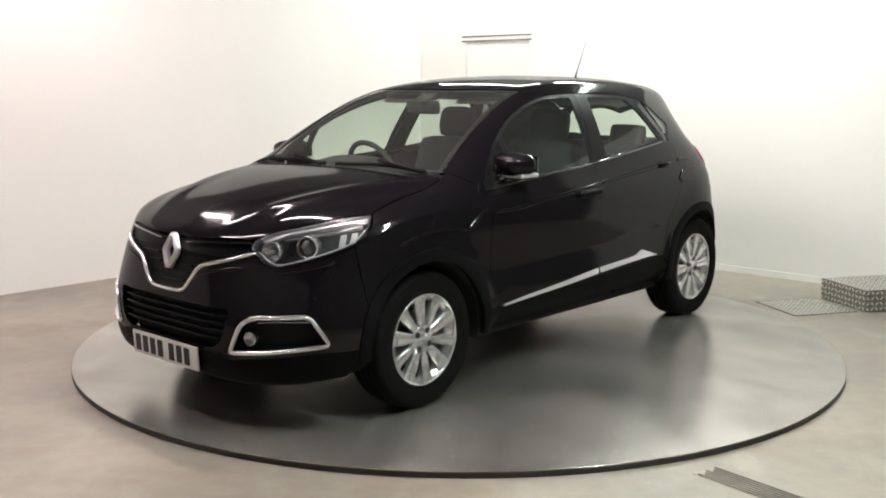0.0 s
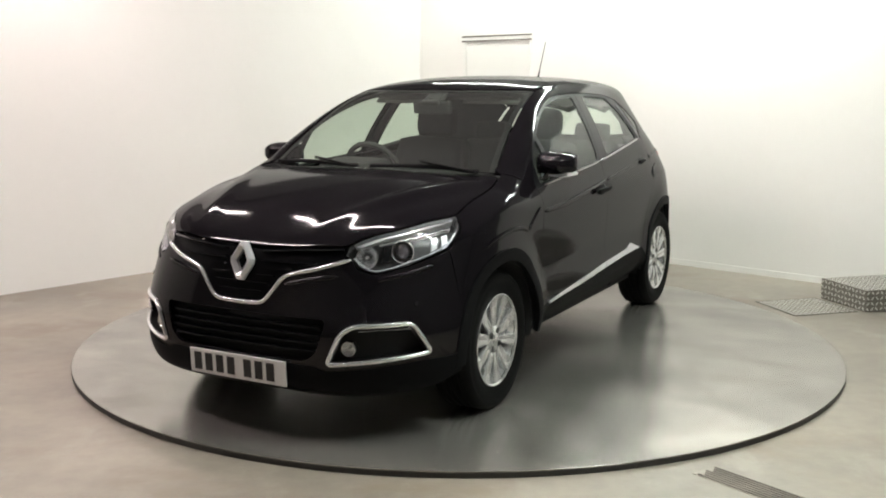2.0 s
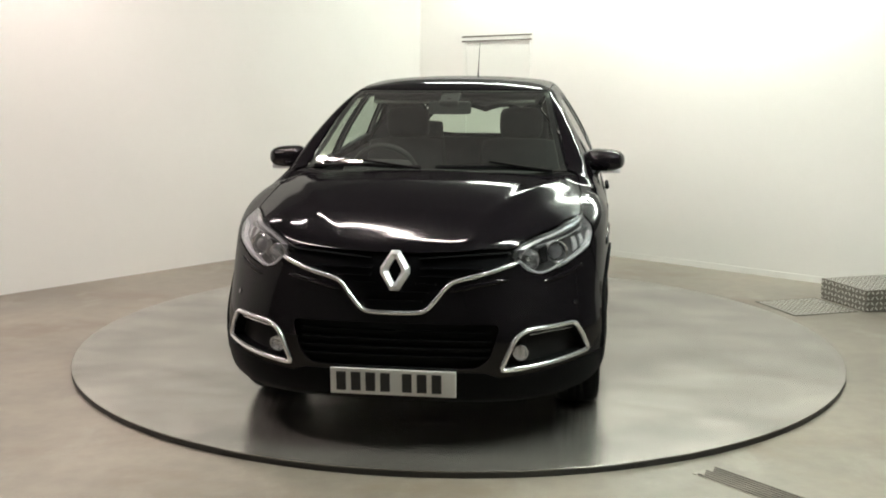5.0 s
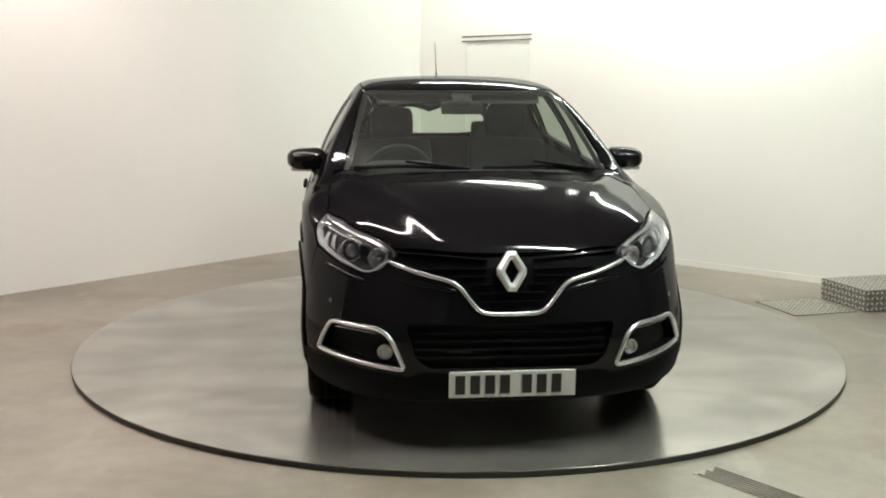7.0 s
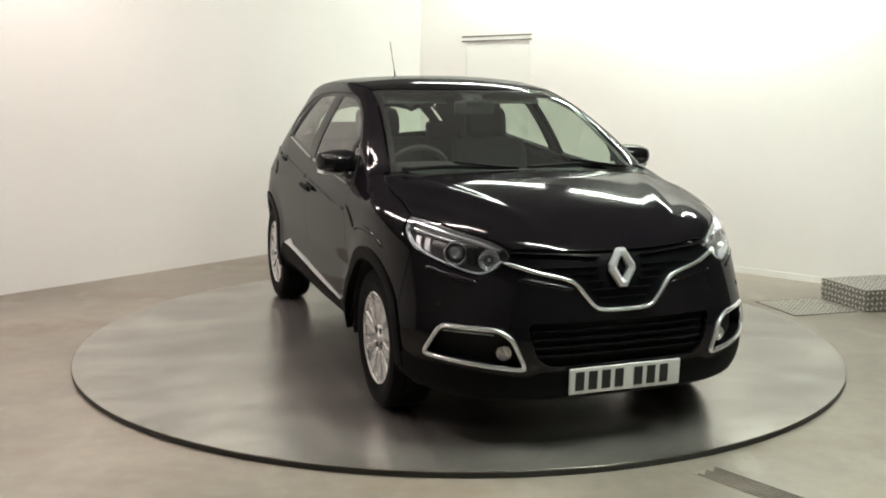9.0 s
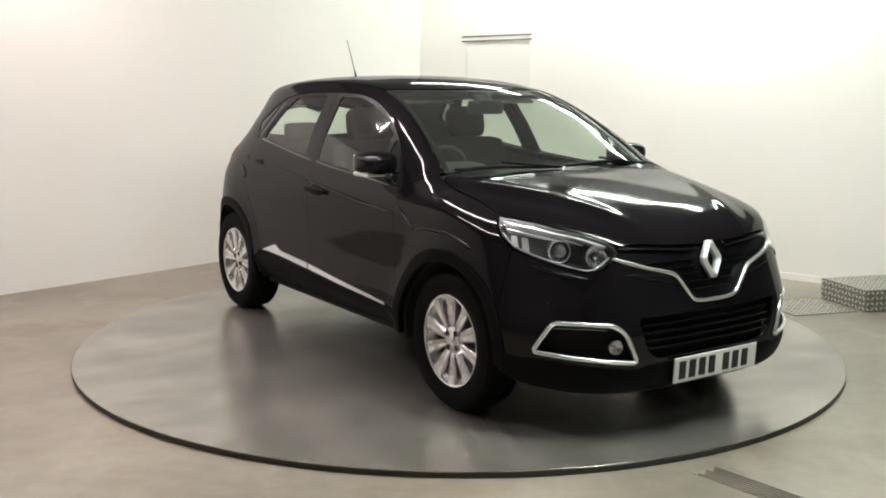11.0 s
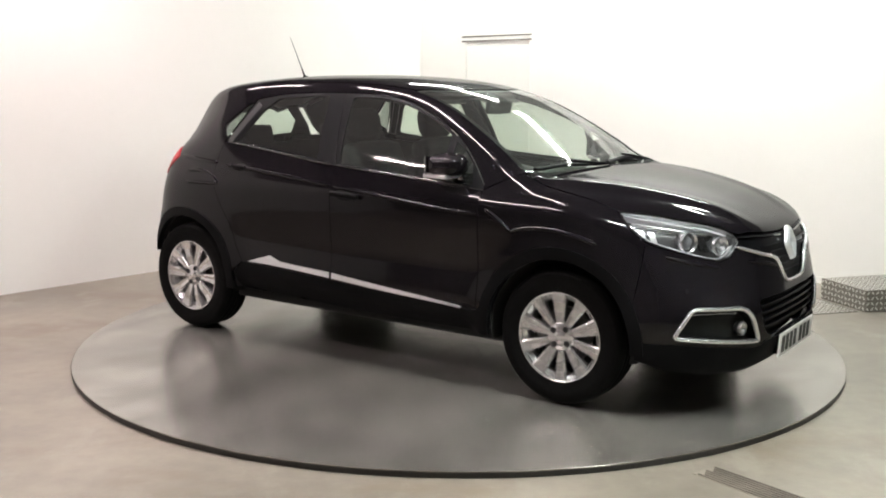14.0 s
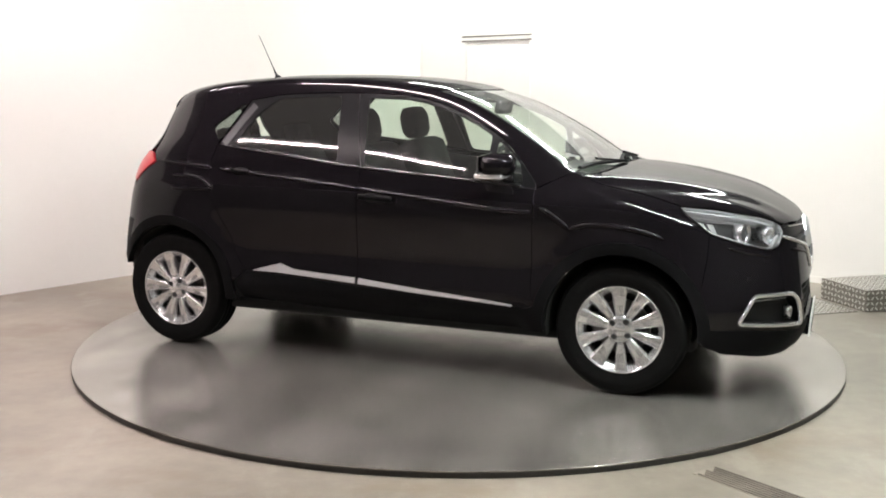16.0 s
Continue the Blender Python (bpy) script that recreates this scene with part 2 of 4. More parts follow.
PROFILE = Curve((2.3, 0.60), (2.15, 0.80), (2.08, 0.852), (1.98, 0.888), (1.88, 0.922), (1.78, 0.953), (1.68, 0.978), (1.55, 1.005), (1.4, 1.03),
                (1.2, 1.055), (1.10, 1.07), (0.98, 1.15), (0.86, 1.225), (0.57, 1.385), (0.38, 1.464), (0.17, 1.52),
                (-0.1, 1.551), (-0.4, 1.563), (-0.65, 1.563), (-1.1, 1.542), (-1.48, 1.50), (-1.8, 1.44), (-2.1, 1.37))
SIDE = Curve((0.10, 0.80), (0.18, 0.835), (0.28, 0.862), (0.42, 0.874), (0.52, 0.868), (0.60, 0.862), (0.70, 0.868),
             (0.82, 0.876), (0.90, 0.877), (0.935, 0.871), (0.965, 0.860), (1.02, 0.840), (1.09, 0.815), (1.15, 0.791), (1.22, 0.758), (1.3, 0.714),
             (1.42, 0.640), (1.5, 0.588), (1.6, 0.52))
FRONT = Curve((0.10, 1.98), (0.17, 2.06), (0.24, 2.12), (0.32, 2.145), (0.45, 2.15), (0.6, 2.135), (0.75, 2.115),
              (0.84, 2.095), (0.92, 2.06), (1.1, 1.95))
REAR = Curve((0.10, 1.75), (0.25, 1.86), (0.42, 1.928), (0.6, 1.936), (0.8, 1.917), (1.0, 1.858), (1.1, 1.803), (1.2, 1.748), (1.43, 1.70),
             (1.6, 1.68))
FRONT_A = Curve((0.1, 0.75), (0.45, 0.70), (0.85, 0.80), (1.2, 0.9))
FRONT_N = Curve((0.1, 3.9), (0.45, 3.73), (0.85, 3.0), (1.2, 3.0))
REAR_A = Curve((0.1, 0.46), (0.45, 0.45), (0.74, 0.555), (1.02, 0.62), (1.23, 1.15), (1.43, 2.0))


def hull(p):
    """Below zero inside the body, above zero outside."""
    x, y, z = p[:, 0], np.abs(p[:, 1]), p[:, 2]
    y2 = np.sqrt(y * y + 1e-6)
    w = SIDE(z)
    w = w - 0.05 * step(0.45, 1.15, x) * step(0.92, 1.12, z)
    w = w - 0.05 * step(-0.9, -1.75, x) * step(0.75, 1.15, z) - 0.035 * step(-1.2, -1.9, x)
    w = w - 0.02 * step(1.2, 1.9, x) - 0.030 * step(-0.3, 0.7, x) * step(1.0, 1.4, z) - 0.03 * step(-1.2, -1.7, x) * step(1.2, 1.42, z)
    w = w - 0.07 * step(0.42, 0.27, z) * step(0.92, 0.76, np.abs(x))
    for ax in (1.303, -1.303):
        r = np.hypot(x - ax, z - 0.33)
        w = w + 0.015 * np.exp(-((r - 0.40) / 0.09) ** 2)
    side = (y2 - w) * 0.95
    front = (x - (FRONT(z) - FRONT_A(z) * y2 ** FRONT_N(z))) * 0.8
    rear = (-x - (REAR(z) - REAR_A(z) * y2 ** 3)) * 0.8
    sweep = 0.055 * step(-0.6, 0.3, x) * y * y
    ease = 0.10 * step(0.5, 0.72, y)
    top = 0.5 * (PROFILE(x + sweep - ease) + PROFILE(x + sweep + ease))
    on_bonnet = step(1.0, 1.2, x)
    top = top - on_bonnet * (0.65 - 0.42 * step(1.70, 1.15, x)) * np.maximum(y - 0.46, 0) ** 2 - (1 - on_bonnet) * (0.11 - 0.04 * step(0.0, 0.5, x)) * y ** 2.4
    fold = y - 0.55 + 0.42 * (x - 1.4)
    top = top + on_bonnet * step(2.1, 1.8, x) * (0.009 * np.exp(-(fold / 0.055) ** 2) - 0.005 * np.exp(-((fold - 0.10) / 0.06) ** 2) + 0.026 - 0.062 * np.minimum(y, 0.75) ** 2)
    top = z - top
    top = top / np.where(x > 1.1, 1.03, 1.1)
    body = smax(side, top, 0.032 + 0.010 * step(1.2, 1.7, x))
    body = smax(body, front, 0.05)
    body = smax(body, rear, 0.10)
    return smax(body, 0.19 - z, 0.03)


def hull_normal(p):
    e = 2e-3
    g = np.stack([hull(p + d) - hull(p - d) for d in np.eye(3) * e], 1)
    return g / np.linalg.norm(g, axis=1, keepdims=True)


def meet(origin, way, far):
    """Where rays from inside the body leave it."""
    lo, hi = np.zeros(len(origin)), np.full(len(origin), far)
    for _ in range(34):
        mid = (lo + hi) / 2
        inside = hull(origin + way * mid[:, None]) < 0
        lo, hi = np.where(inside, mid, lo), np.where(inside, hi, mid)
    return origin + way * ((lo + hi) / 2)[:, None]


# ---- panels laid on the body's surface ----
class Look:
    """A flat map of the surface: rays from an inner line, and their flat coordinates."""

    def __init__(self, kind):
        self.kind = kind

    def rays(self, uv):
        u, v = uv[:, 0], uv[:, 1]
        o = np.zeros((len(uv), 3))
        w = np.zeros((len(uv), 3))
        if self.kind == "side":
            o[:, 0], o[:, 2], w[:, 1] = u, v, 1
        elif self.kind == "top":
            o[:, 0], o[:, 1], o[:, 2], w[:, 2] = u, v, 0.6, 1
        else:
            s, x0 = (1, 1.15) if self.kind == "nose" else (-1, -1.10)
            o[:, 0], o[:, 2] = x0, v
            w[:, 0], w[:, 1] = s * np.cos(u), np.sin(u)
        return o, w

    def flat(self, p):
        if self.kind == "side":
            return p[:, [0, 2]]
        if self.kind == "top":
            return p[:, [0, 1]]
        s, x0 = (1, 1.15) if self.kind == "nose" else (-1, -1.10)
        return np.stack([np.arctan2(p[:, 1], s * (p[:, 0] - x0)), p[:, 2]], 1)

    def solid(self, uv):
        return meet(*self.rays(np.asarray(uv, float)), 1.6)


SIDE_MAP, TOP_MAP, NOSE_MAP, TAIL_MAP = Look("side"), Look("top"), Look("nose"), Look("tail")


def deg(*pts):
    """Nose or tail map points given in degrees and metres."""
    return [(radians(a), z) for a, z in pts]


def bend(pts, n=6):
    """An open smooth curve through points of the plane or of space."""
    p = [np.array(q, float) for q in pts]
    p = [2 * p[0] - p[1]] + p + [2 * p[-1] - p[-2]]
    out = []
    for i in range(1, len(p) - 2):
        for k in range(n):
            t = k / n
            out.append(0.5 * (2 * p[i] + (p[i + 1] - p[i - 1]) * t + (2 * p[i - 1] - 5 * p[i] + 4 * p[i + 1] - p[i + 2]) * t * t
                              + (3 * p[i] - p[i - 1] - 3 * p[i + 1] + p[i + 2]) * t**3))
    return [tuple(q) for q in out + [p[-2]]]


def rounded(poly, r, n=4):
    """A closed polygon with its corners rounded."""
    out = []
    for i in range(len(poly)):
        a, b, c = (np.array(poly[(i + k) % len(poly)], float) for k in (-1, 0, 1))
        la, lc = np.linalg.norm(a - b), np.linalg.norm(c - b)
        d = min(r, la * 0.45, lc * 0.45)
        s, e = b + (a - b) / la * d, b + (c - b) / lc * d
        for k in range(n + 1):
            t = k / n
            out.append(tuple((1 - t) ** 2 * s + 2 * t * (1 - t) * b + t * t * e))
    return out


def dense(poly, d, closed=True):
    out = []
    for i in range(len(poly) if closed else len(poly) - 1):
        a, b = np.array(poly[i], float), np.array(poly[(i + 1) % len(poly)], float)
        k = max(1, int(np.ceil(np.linalg.norm(b - a) / d)))
        out += [tuple(a + (b - a) * j / k) for j in range(k)]
    return out if closed else out + [tuple(poly[-1])]


def ribbon(line, width):
    """A closed band along an open line of the plane."""
    p = np.array(line, float)
    t = np.gradient(p, axis=0)
    n = np.stack([-t[:, 1], t[:, 0]], 1) / np.linalg.norm(t, axis=1, keepdims=True)
    w = np.asarray(width, float) * np.ones(len(p)) / 2
    return [tuple(q) for q in p + n * w[:, None]] + [tuple(q) for q in (p - n * w[:, None])[::-1]]


def within(poly, q):
    x, y = q[:, 0], q[:, 1]
    c = np.zeros(len(q), bool)
    p = np.array(poly)
    for (x0, y0), (x1, y1) in zip(p, np.roll(p, -1, axis=0)):
        if y0 != y1:
            c ^= ((y0 > y) != (y1 > y)) & (x < (x1 - x0) * (y - y0) / (y1 - y0) + x0)
    return c


def shrink(poly, gap):
    p = np.array(poly, float)
    keep = np.linalg.norm(p - np.roll(p, 1, axis=0), axis=1) > 1e-5
    p = p[keep]
    t = np.roll(p, -1, axis=0) - np.roll(p, 1, axis=0)
    n = np.stack([-t[:, 1], t[:, 0]], 1) / (np.linalg.norm(t, axis=1, keepdims=True) + 1e-9)
    area = np.sum(p[:, 0] * np.roll(p[:, 1], -1) - np.roll(p[:, 0], -1) * p[:, 1])
    return [tuple(q) for q in p + n * gap * (1 if area > 0 else -1)]


def patch(outer, holes, lookmap, grid, offset, thick):
    """Vertices, faces and normals of a sheet on the body, with its turned-in edge."""
    outer = dense(outer, grid)
    holes = [dense(h, grid) for h in holes]
    pts, edges = [], []
    for loop in [outer] + holes:
        k = len(pts)
        pts += loop
        edges += [(k + i, k + (i + 1) % len(loop)) for i in range(len(loop))]
    lo, hi = np.min(outer, axis=0), np.max(outer, axis=0)
    gx, gy = np.meshgrid(np.arange(lo[0], hi[0], grid), np.arange(lo[1], hi[1], grid))
    gx[1::2] += grid / 2
    g = np.stack([gx.ravel(), gy.ravel()], 1)
    ok = within(outer, g)
    for h in holes:
        ok &= ~within(h, g)
    g = g[ok]
    b = np.array(pts)
    if len(g):
        far = np.array([np.min(np.hypot(*(b - q).T)) for q in g]) > grid * 0.45
        g = g[far]
    res = geometry.delaunay_2d_cdt([Vector(q) for q in pts] + [Vector(q) for q in g], edges, [], 0, 1e-7)
    uv = np.array([tuple(v) for v in res[0]])
    tri = np.array([f for f in res[2] if len(f) == 3])
    mid = uv[tri].mean(axis=1)
    ok = within(outer, mid)
    for h in holes:
        ok &= ~within(h, mid)
    tri = tri[ok]
    p = lookmap.solid(uv)
    nrm = hull_normal(p)
    p = p + nrm * offset
    a = np.cross(p[tri[:, 1]] - p[tri[:, 0]], p[tri[:, 2]] - p[tri[:, 0]])
    flip = np.sum(a * nrm[tri[:, 0]], axis=1) < 0
    tri[flip] = tri[flip][:, ::-1]
    faces = [tuple(t) for t in tri]
    if thick:
        seen = {}
        for t in faces:
            for i in range(3):
                seen[(t[i], t[(i + 1) % 3])] = True
        rim = [e for e in seen if (e[1], e[0]) not in seen]
        extra, extra_n = [], []
        for e in rim:
            d = p[e[1]] - p[e[0]]
            out = np.cross(d, nrm[e[0]])
            out = out / (np.linalg.norm(out) + 1e-9)
            ids = []
            for v in e:
                for depth in (0, thick):
                    ids.append(len(p) + len(extra))
                    extra.append(p[v] - nrm[v] * depth)
                    extra_n.append(out)
            faces.append((ids[2], ids[0], ids[1], ids[3]))
        if extra:
            p = np.concatenate([p, np.array(extra)])
            nrm = np.concatenate([nrm, np.array(extra_n)])
    used = np.unique(np.concatenate([np.array(f) for f in faces]))
    back = np.full(len(p), -1)
    back[used] = np.arange(len(used))
    return p[used], [tuple(back[list(f)]) for f in faces], nrm[used]


def panel(name, outer, lookmap, mat, parent, holes=(), grid=0.035, offset=0.0, thick=0.014, gap=0.0018, label="", both=False):
    """A sheet of the body. both: a second one on the other side of the car. Returns the one or two objects."""
    holes = [shrink(h, -gap) for h in holes]
    p, f, n = patch(shrink(outer, gap), holes, lookmap, grid, offset, thick)
    parents = parent if isinstance(parent, (list, tuple)) else (parent, parent)
    made = [mesh_ob(name, p, f, mat, parents[0], label, normals=n)]
    if both:
        m = np.array([1, -1, 1])
        made.append(mesh_ob(name, p * m, [t[::-1] for t in f], mat, parents[1], label, normals=n * m))
    return made if both else made[0]


def tube(name, line, lookmap, mat, parent, half=0.009, rise=0.009, label="", closed=False, n=10, sink=0.004):
    """A rounded metal moulding that follows a line on the body."""
    uv = np.array(dense(line, 0.02, closed))
    p = lookmap.solid(uv)
    up = hull_normal(p)
    p = p - up * sink
    if closed:
        t = np.roll(p, -1, axis=0) - np.roll(p, 1, axis=0)
        t = t + np.roll(t, 1, axis=0) + np.roll(t, -1, axis=0)
    else:
        t = np.gradient(p, axis=0)
    t = t / np.linalg.norm(t, axis=1, keepdims=True)
    across = np.cross(t, up)
    across = across / np.linalg.norm(across, axis=1, keepdims=True)
    verts, faces, m = [], [], len(p)
    for i in range(m):
        k = 1.0 if closed else min(1.0, 0.35 + 0.35 * min(i, m - 1 - i))
        for j in range(n):
            a = 2 * math.pi * j / n
            verts.append(p[i] + across[i] * half * k * math.cos(a) + up[i] * (rise * k * math.sin(a) + sink))
    for i in range(m if closed else m - 1):
        for j in range(n):
            a, b = i * n, ((i + 1) % m) * n
            faces.append((a + j, a + (j + 1) % n, b + (j + 1) % n, b + j))
    if not closed:
        faces += [tuple(range(n))[::-1], tuple((m - 1) * n + j for j in range(n))]
    return mesh_ob(name, verts, faces, mat, parent, label)


# ---- the room ----
CORNER = Vector((-0.40, 4.61, 0))
LEFT_DIR = Vector((-math.cos(radians(49.5)), -math.sin(radians(49.5)), 0))
RIGHT_DIR = Vector((math.sin(radians(49.5)), -math.cos(radians(49.5)), 0))
ROOM_A, ROOM_B = 9.6, 9.0


def room_point(a, b, z):
    """a metres from the corner along the left wall's way, b along the right wall's."""
    p = CORNER + LEFT_DIR * a + RIGHT_DIR * b
    return Vector((p.x, p.y, z))


def room_box(name, a0, a1, b0, b1, z0, z1, mat, label="", kind="structure", parent=None, bevel=0.0):
    bm = box_bm((a1 - a0, b1 - b0, z1 - z0), bevel=bevel)
    basis = Matrix((( LEFT_DIR.x, RIGHT_DIR.x, 0), (LEFT_DIR.y, RIGHT_DIR.y, 0), (0, 0, 1))).to_4x4()
    bmesh.ops.transform(bm, matrix=Matrix.Translation(room_point((a0 + a1) / 2, (b0 + b1) / 2, (z0 + z1) / 2)) @ basis, verts=bm.verts)
    ob = part(name, bm, mat, parent)
    if kind:
        tagged(ob, label, kind=kind)
    return ob


room_box("floor", -0.3, ROOM_A + 0.3, -0.3, ROOM_B + 0.3, FLOOR_Z - 0.2, FLOOR_Z, CONCRETE, "bare grey-brown concrete workshop floor, scuffed and patched")
room_box("ceiling", -0.3, ROOM_A + 0.3, -0.3, ROOM_B + 0.3, CEIL_Z, CEIL_Z + 0.15, CEIL_PAINT, "plain dark ceiling with strip lamps")
WHITE_TOP, WHITE_END = 2.40, 6.2
room_box("wall_west", 0, ROOM_A, -0.2, 0, FLOOR_Z, WHITE_TOP, WALL_PAINT, "plain white painted wall")
# Unseen dark walls, added to keep white out of the car's reflections.
room_box("wall_west_upper", 0, ROOM_A, -0.2, 0, WHITE_TOP, CEIL_Z, DARK_WALL, "unseen dark upper wall that keeps the bonnet reflections dark")
room_box("wall_south", ROOM_A, ROOM_A + 0.2, -0.2, ROOM_B + 0.2, FLOOR_Z, CEIL_Z, DARK_WALL, "unseen dark wall that keeps the car reflections dark")
room_box("wall_east", -0.2, ROOM_A, ROOM_B, ROOM_B + 0.2, FLOOR_Z, CEIL_Z, DARK_WALL, "unseen dark wall that keeps the car reflections dark")


def room_basis(a, b, z):
    basis = Matrix(((LEFT_DIR.x, RIGHT_DIR.x, 0), (LEFT_DIR.y, RIGHT_DIR.y, 0), (0, 0, 1))).to_4x4()
    return Matrix.Translation(room_point(a, b, z)) @ basis


DOOR_B0, DOOR_B1, DOOR_TOP = 0.59, 1.43, 1.985
bm = bmesh.new()
for b0, b1, z0, z1 in ((-0.2, DOOR_B0, FLOOR_Z, WHITE_TOP), (DOOR_B1, WHITE_END, FLOOR_Z, WHITE_TOP), (DOOR_B0, DOOR_B1, DOOR_TOP, WHITE_TOP)):
    piece = box_bm((0.2, b1 - b0, z1 - z0), m=room_basis(-0.1, (b0 + b1) / 2, (z0 + z1) / 2))
    me = bpy.data.meshes.new("piece")
    piece.to_mesh(me)
    piece.free()
    bm.from_mesh(me)
    bpy.data.meshes.remove(me)
tagged(part("wall_north", bm, WALL_PAINT), "white painted wall with a doorway near the corner", kind="structure")

# Also out of view: a dark band and end section against bright reflections.
room_box("wall_north_upper", -0.2, 0, -0.2, ROOM_B, WHITE_TOP, CEIL_Z, DARK_WALL, "unseen dark upper wall that keeps the bonnet reflections dark")
room_box("wall_north_end", -0.2, 0, WHITE_END, ROOM_B, FLOOR_Z, WHITE_TOP, DARK_WALL, "unseen dark wall that keeps the car reflections dark")


# ---- strip lamps ----
def strip_lamp(a, b0, b1, z, colour, power):
    thing = new("ceiling_lamp")
    tagged(thing, "long white fluorescent strip lamp fixed overhead", "ceiling lamp", "overhead strip lamps")
    length = b1 - b0
    p = room_point(a, (b0 + b1) / 2, z)
    thing.matrix_basis = pose(p.x, p.y, p.z, 0, 0, math.degrees(math.atan2(RIGHT_DIR.y, RIGHT_DIR.x)))
    drop = CEIL_Z - z
    part("housing", box_bm((length, 0.10, 0.05 + drop), (0, 0, -0.025 + drop / 2), 0.006), WHITE_ENAMEL, thing)
    part("tube", box_bm((length - 0.08, 0.045, 0.035), (0, 0, -0.07), 0.012, 3), glow_material("tube_glow", colour, power), thing, "glowing fluorescent tube")


for a, b0, b1, z, colour, share in LAMPS:
    strip_lamp(a, b0, b1, z, colour, LAMP_POWER * share)


# ---- doorway, tread plates and floor grate ----
door = room_box("door_1", -0.06, -0.004, DOOR_B0 + 0.042, DOOR_B1 - 0.042, FLOOR_Z + 0.006, DOOR_TOP - 0.042, DOOR_PAINT, "flush white door shut in a plain frame")
tagged(door, category="door")
for name, b0, b1, z0, z1 in (("door_jamb", DOOR_B0, DOOR_B0 + 0.04, FLOOR_Z, DOOR_TOP - 0.041), ("door_jamb", DOOR_B1 - 0.04, DOOR_B1, FLOOR_Z, DOOR_TOP - 0.041), ("door_head", DOOR_B0, DOOR_B1, DOOR_TOP - 0.04, DOOR_TOP)):
    room_box(name, -0.12, 0.006, b0, b1, z0, z1, DOOR_PAINT, kind="", parent=door, bevel=0.003)
# Thin dark strips stand in for the shadow lines along the door head.
for z in (DOOR_TOP - 0.042, DOOR_TOP + 0.003):
    room_box("head_shade", -0.02, 0.011, DOOR_B0 - 0.01, DOOR_B1 + 0.01, z - 0.007, z + 0.007, SHADE_STRIP, kind="", parent=door, bevel=0.002)
hb = room_basis(0.03, DOOR_B1 - 0.12, 0.98)
part("door_handle", box_bm((0.018, 0.12, 0.018), bevel=0.006, m=hb), SATIN, door, "steel lever handle")
room_box("baseboard", 0.0, 0.010, DOOR_B1 + 0.01, WHITE_END - 0.01, FLOOR_Z, FLOOR_Z + 0.05, WALL_PAINT, "low white painted skirting")

PLATE_RZ = 16.5


def bosses(bm, length, width, m, pitch=0.037):
    """Raised lozenges in crossed pairs, as on tread plate."""
    k = pitch / 0.05
    for i in range(int(length / pitch)):
        for j in range(int(width / pitch)):
            x, y = (i + 0.5) * pitch - length / 2, (j + 0.5) * pitch - width / 2
            t = radians(45 if (i + j) % 2 else -45)
            c, s = math.cos(t), math.sin(t)
            vs = [bm.verts.new(m @ Vector((x + k * (a * c - b * s), y + k * (a * s + b * c), k * h))) for a, b, h in
                  ((-0.025, 0, 0), (0, -0.0105, 0), (0.025, 0, 0), (0, 0.0105, 0), (-0.010, 0, 0.005), (0.010, 0, 0.005))]
            for f in ((0, 1, 5, 4), (1, 2, 5), (2, 3, 4, 5), (3, 0, 4)):
                bm.faces.new([vs[q] for q in f])


def tread_block(name, label, x, y, length, width, height):
    thing = new(name)
    tagged(thing, label, "ramp plate", "tread plate pieces")
    thing.matrix_basis = pose(x, y, FLOOR_Z, 0, 0, PLATE_RZ)
    part("sheet", box_bm((length, width, height), (0, 0, height / 2 + 0.001), min(0.006, height * 0.3)), TREAD, thing)
    bm = bmesh.new()
    bosses(bm, length, width, Matrix.Translation((0, 0, height + 0.001)))
    if height > 0.05:
        bosses(bm, width, height, pose(-length / 2, 0, height / 2, 90, 0, -90))
        bosses(bm, length, height, pose(0, -width / 2, height / 2, 90, 0, 0))
    tagged(part("tread_pattern", bm, TREAD_LIT, thing), kind="stuff")


u, v = Vector((0.969, 0.247)), Vector((-0.247, 0.969))
c = Vector((2.67, 1.27)) * 0.5 + Vector((2.79, 0.80)) * 0.5 + u * 0.50
tread_block("tread_plate_box", "raised aluminium tread plate block on the floor", c.x, c.y, 1.0, 0.485, 0.15)
c = Vector((2.14, 1.10)) * 0.5 + Vector((2.26, 0.65)) * 0.5 + u * 0.26
tread_block("tread_plate_sheet", "flat aluminium tread plate lying on the floor", c.x, c.y, 0.50, 0.465, 0.006)

grate = new("floor_grate")
tagged(grate, "dark worn steel grate let into the floor", "floor grate")
grate.matrix_basis = pose(1.005, -2.10, FLOOR_Z, 0, 0, -50)
part("pit_plate", box_bm((0.60, 0.128, 0.002), (0.29, -0.012, 0.0012)), GRATE, grate, "dirty steel strip under the bars")
for i in range(7):
    part("bar", box_bm((0.58 - 0.02 * (i % 3), 0.008, 0.005), (0.30, 0.045 - i * 0.0185, 0.0045), 0.001), GRATE_DARK, grate)


# ---- the turntable ----
deck = new("turntable")
tagged(deck, "round grey steel car turntable with a dark rim, scuffed", "turntable")
part("deck_plate", revolve([(2.19, -0.006), (2.2135, -0.005), (2.2138, -0.0008), (2.213, 0.0)], 200), DECK_STEEL, deck, "brushed grey steel deck")
part("rim", revolve([(2.20, FLOOR_Z + 0.001), (2.213, FLOOR_Z + 0.001), (2.2125, -0.0065), (2.19, -0.0065)], 200), RIM_DARK, deck, "dark rubbed rim")

# ---- the car ----
car = new("car")
tagged(car, "glossy black compact five-door hatchback car standing on the turntable", "car")


def S(*pts):
    return [tuple(q) for q in SIDE_MAP.solid(pts)]


def T(*pts):
    return [tuple(q) for q in TOP_MAP.solid(pts)]


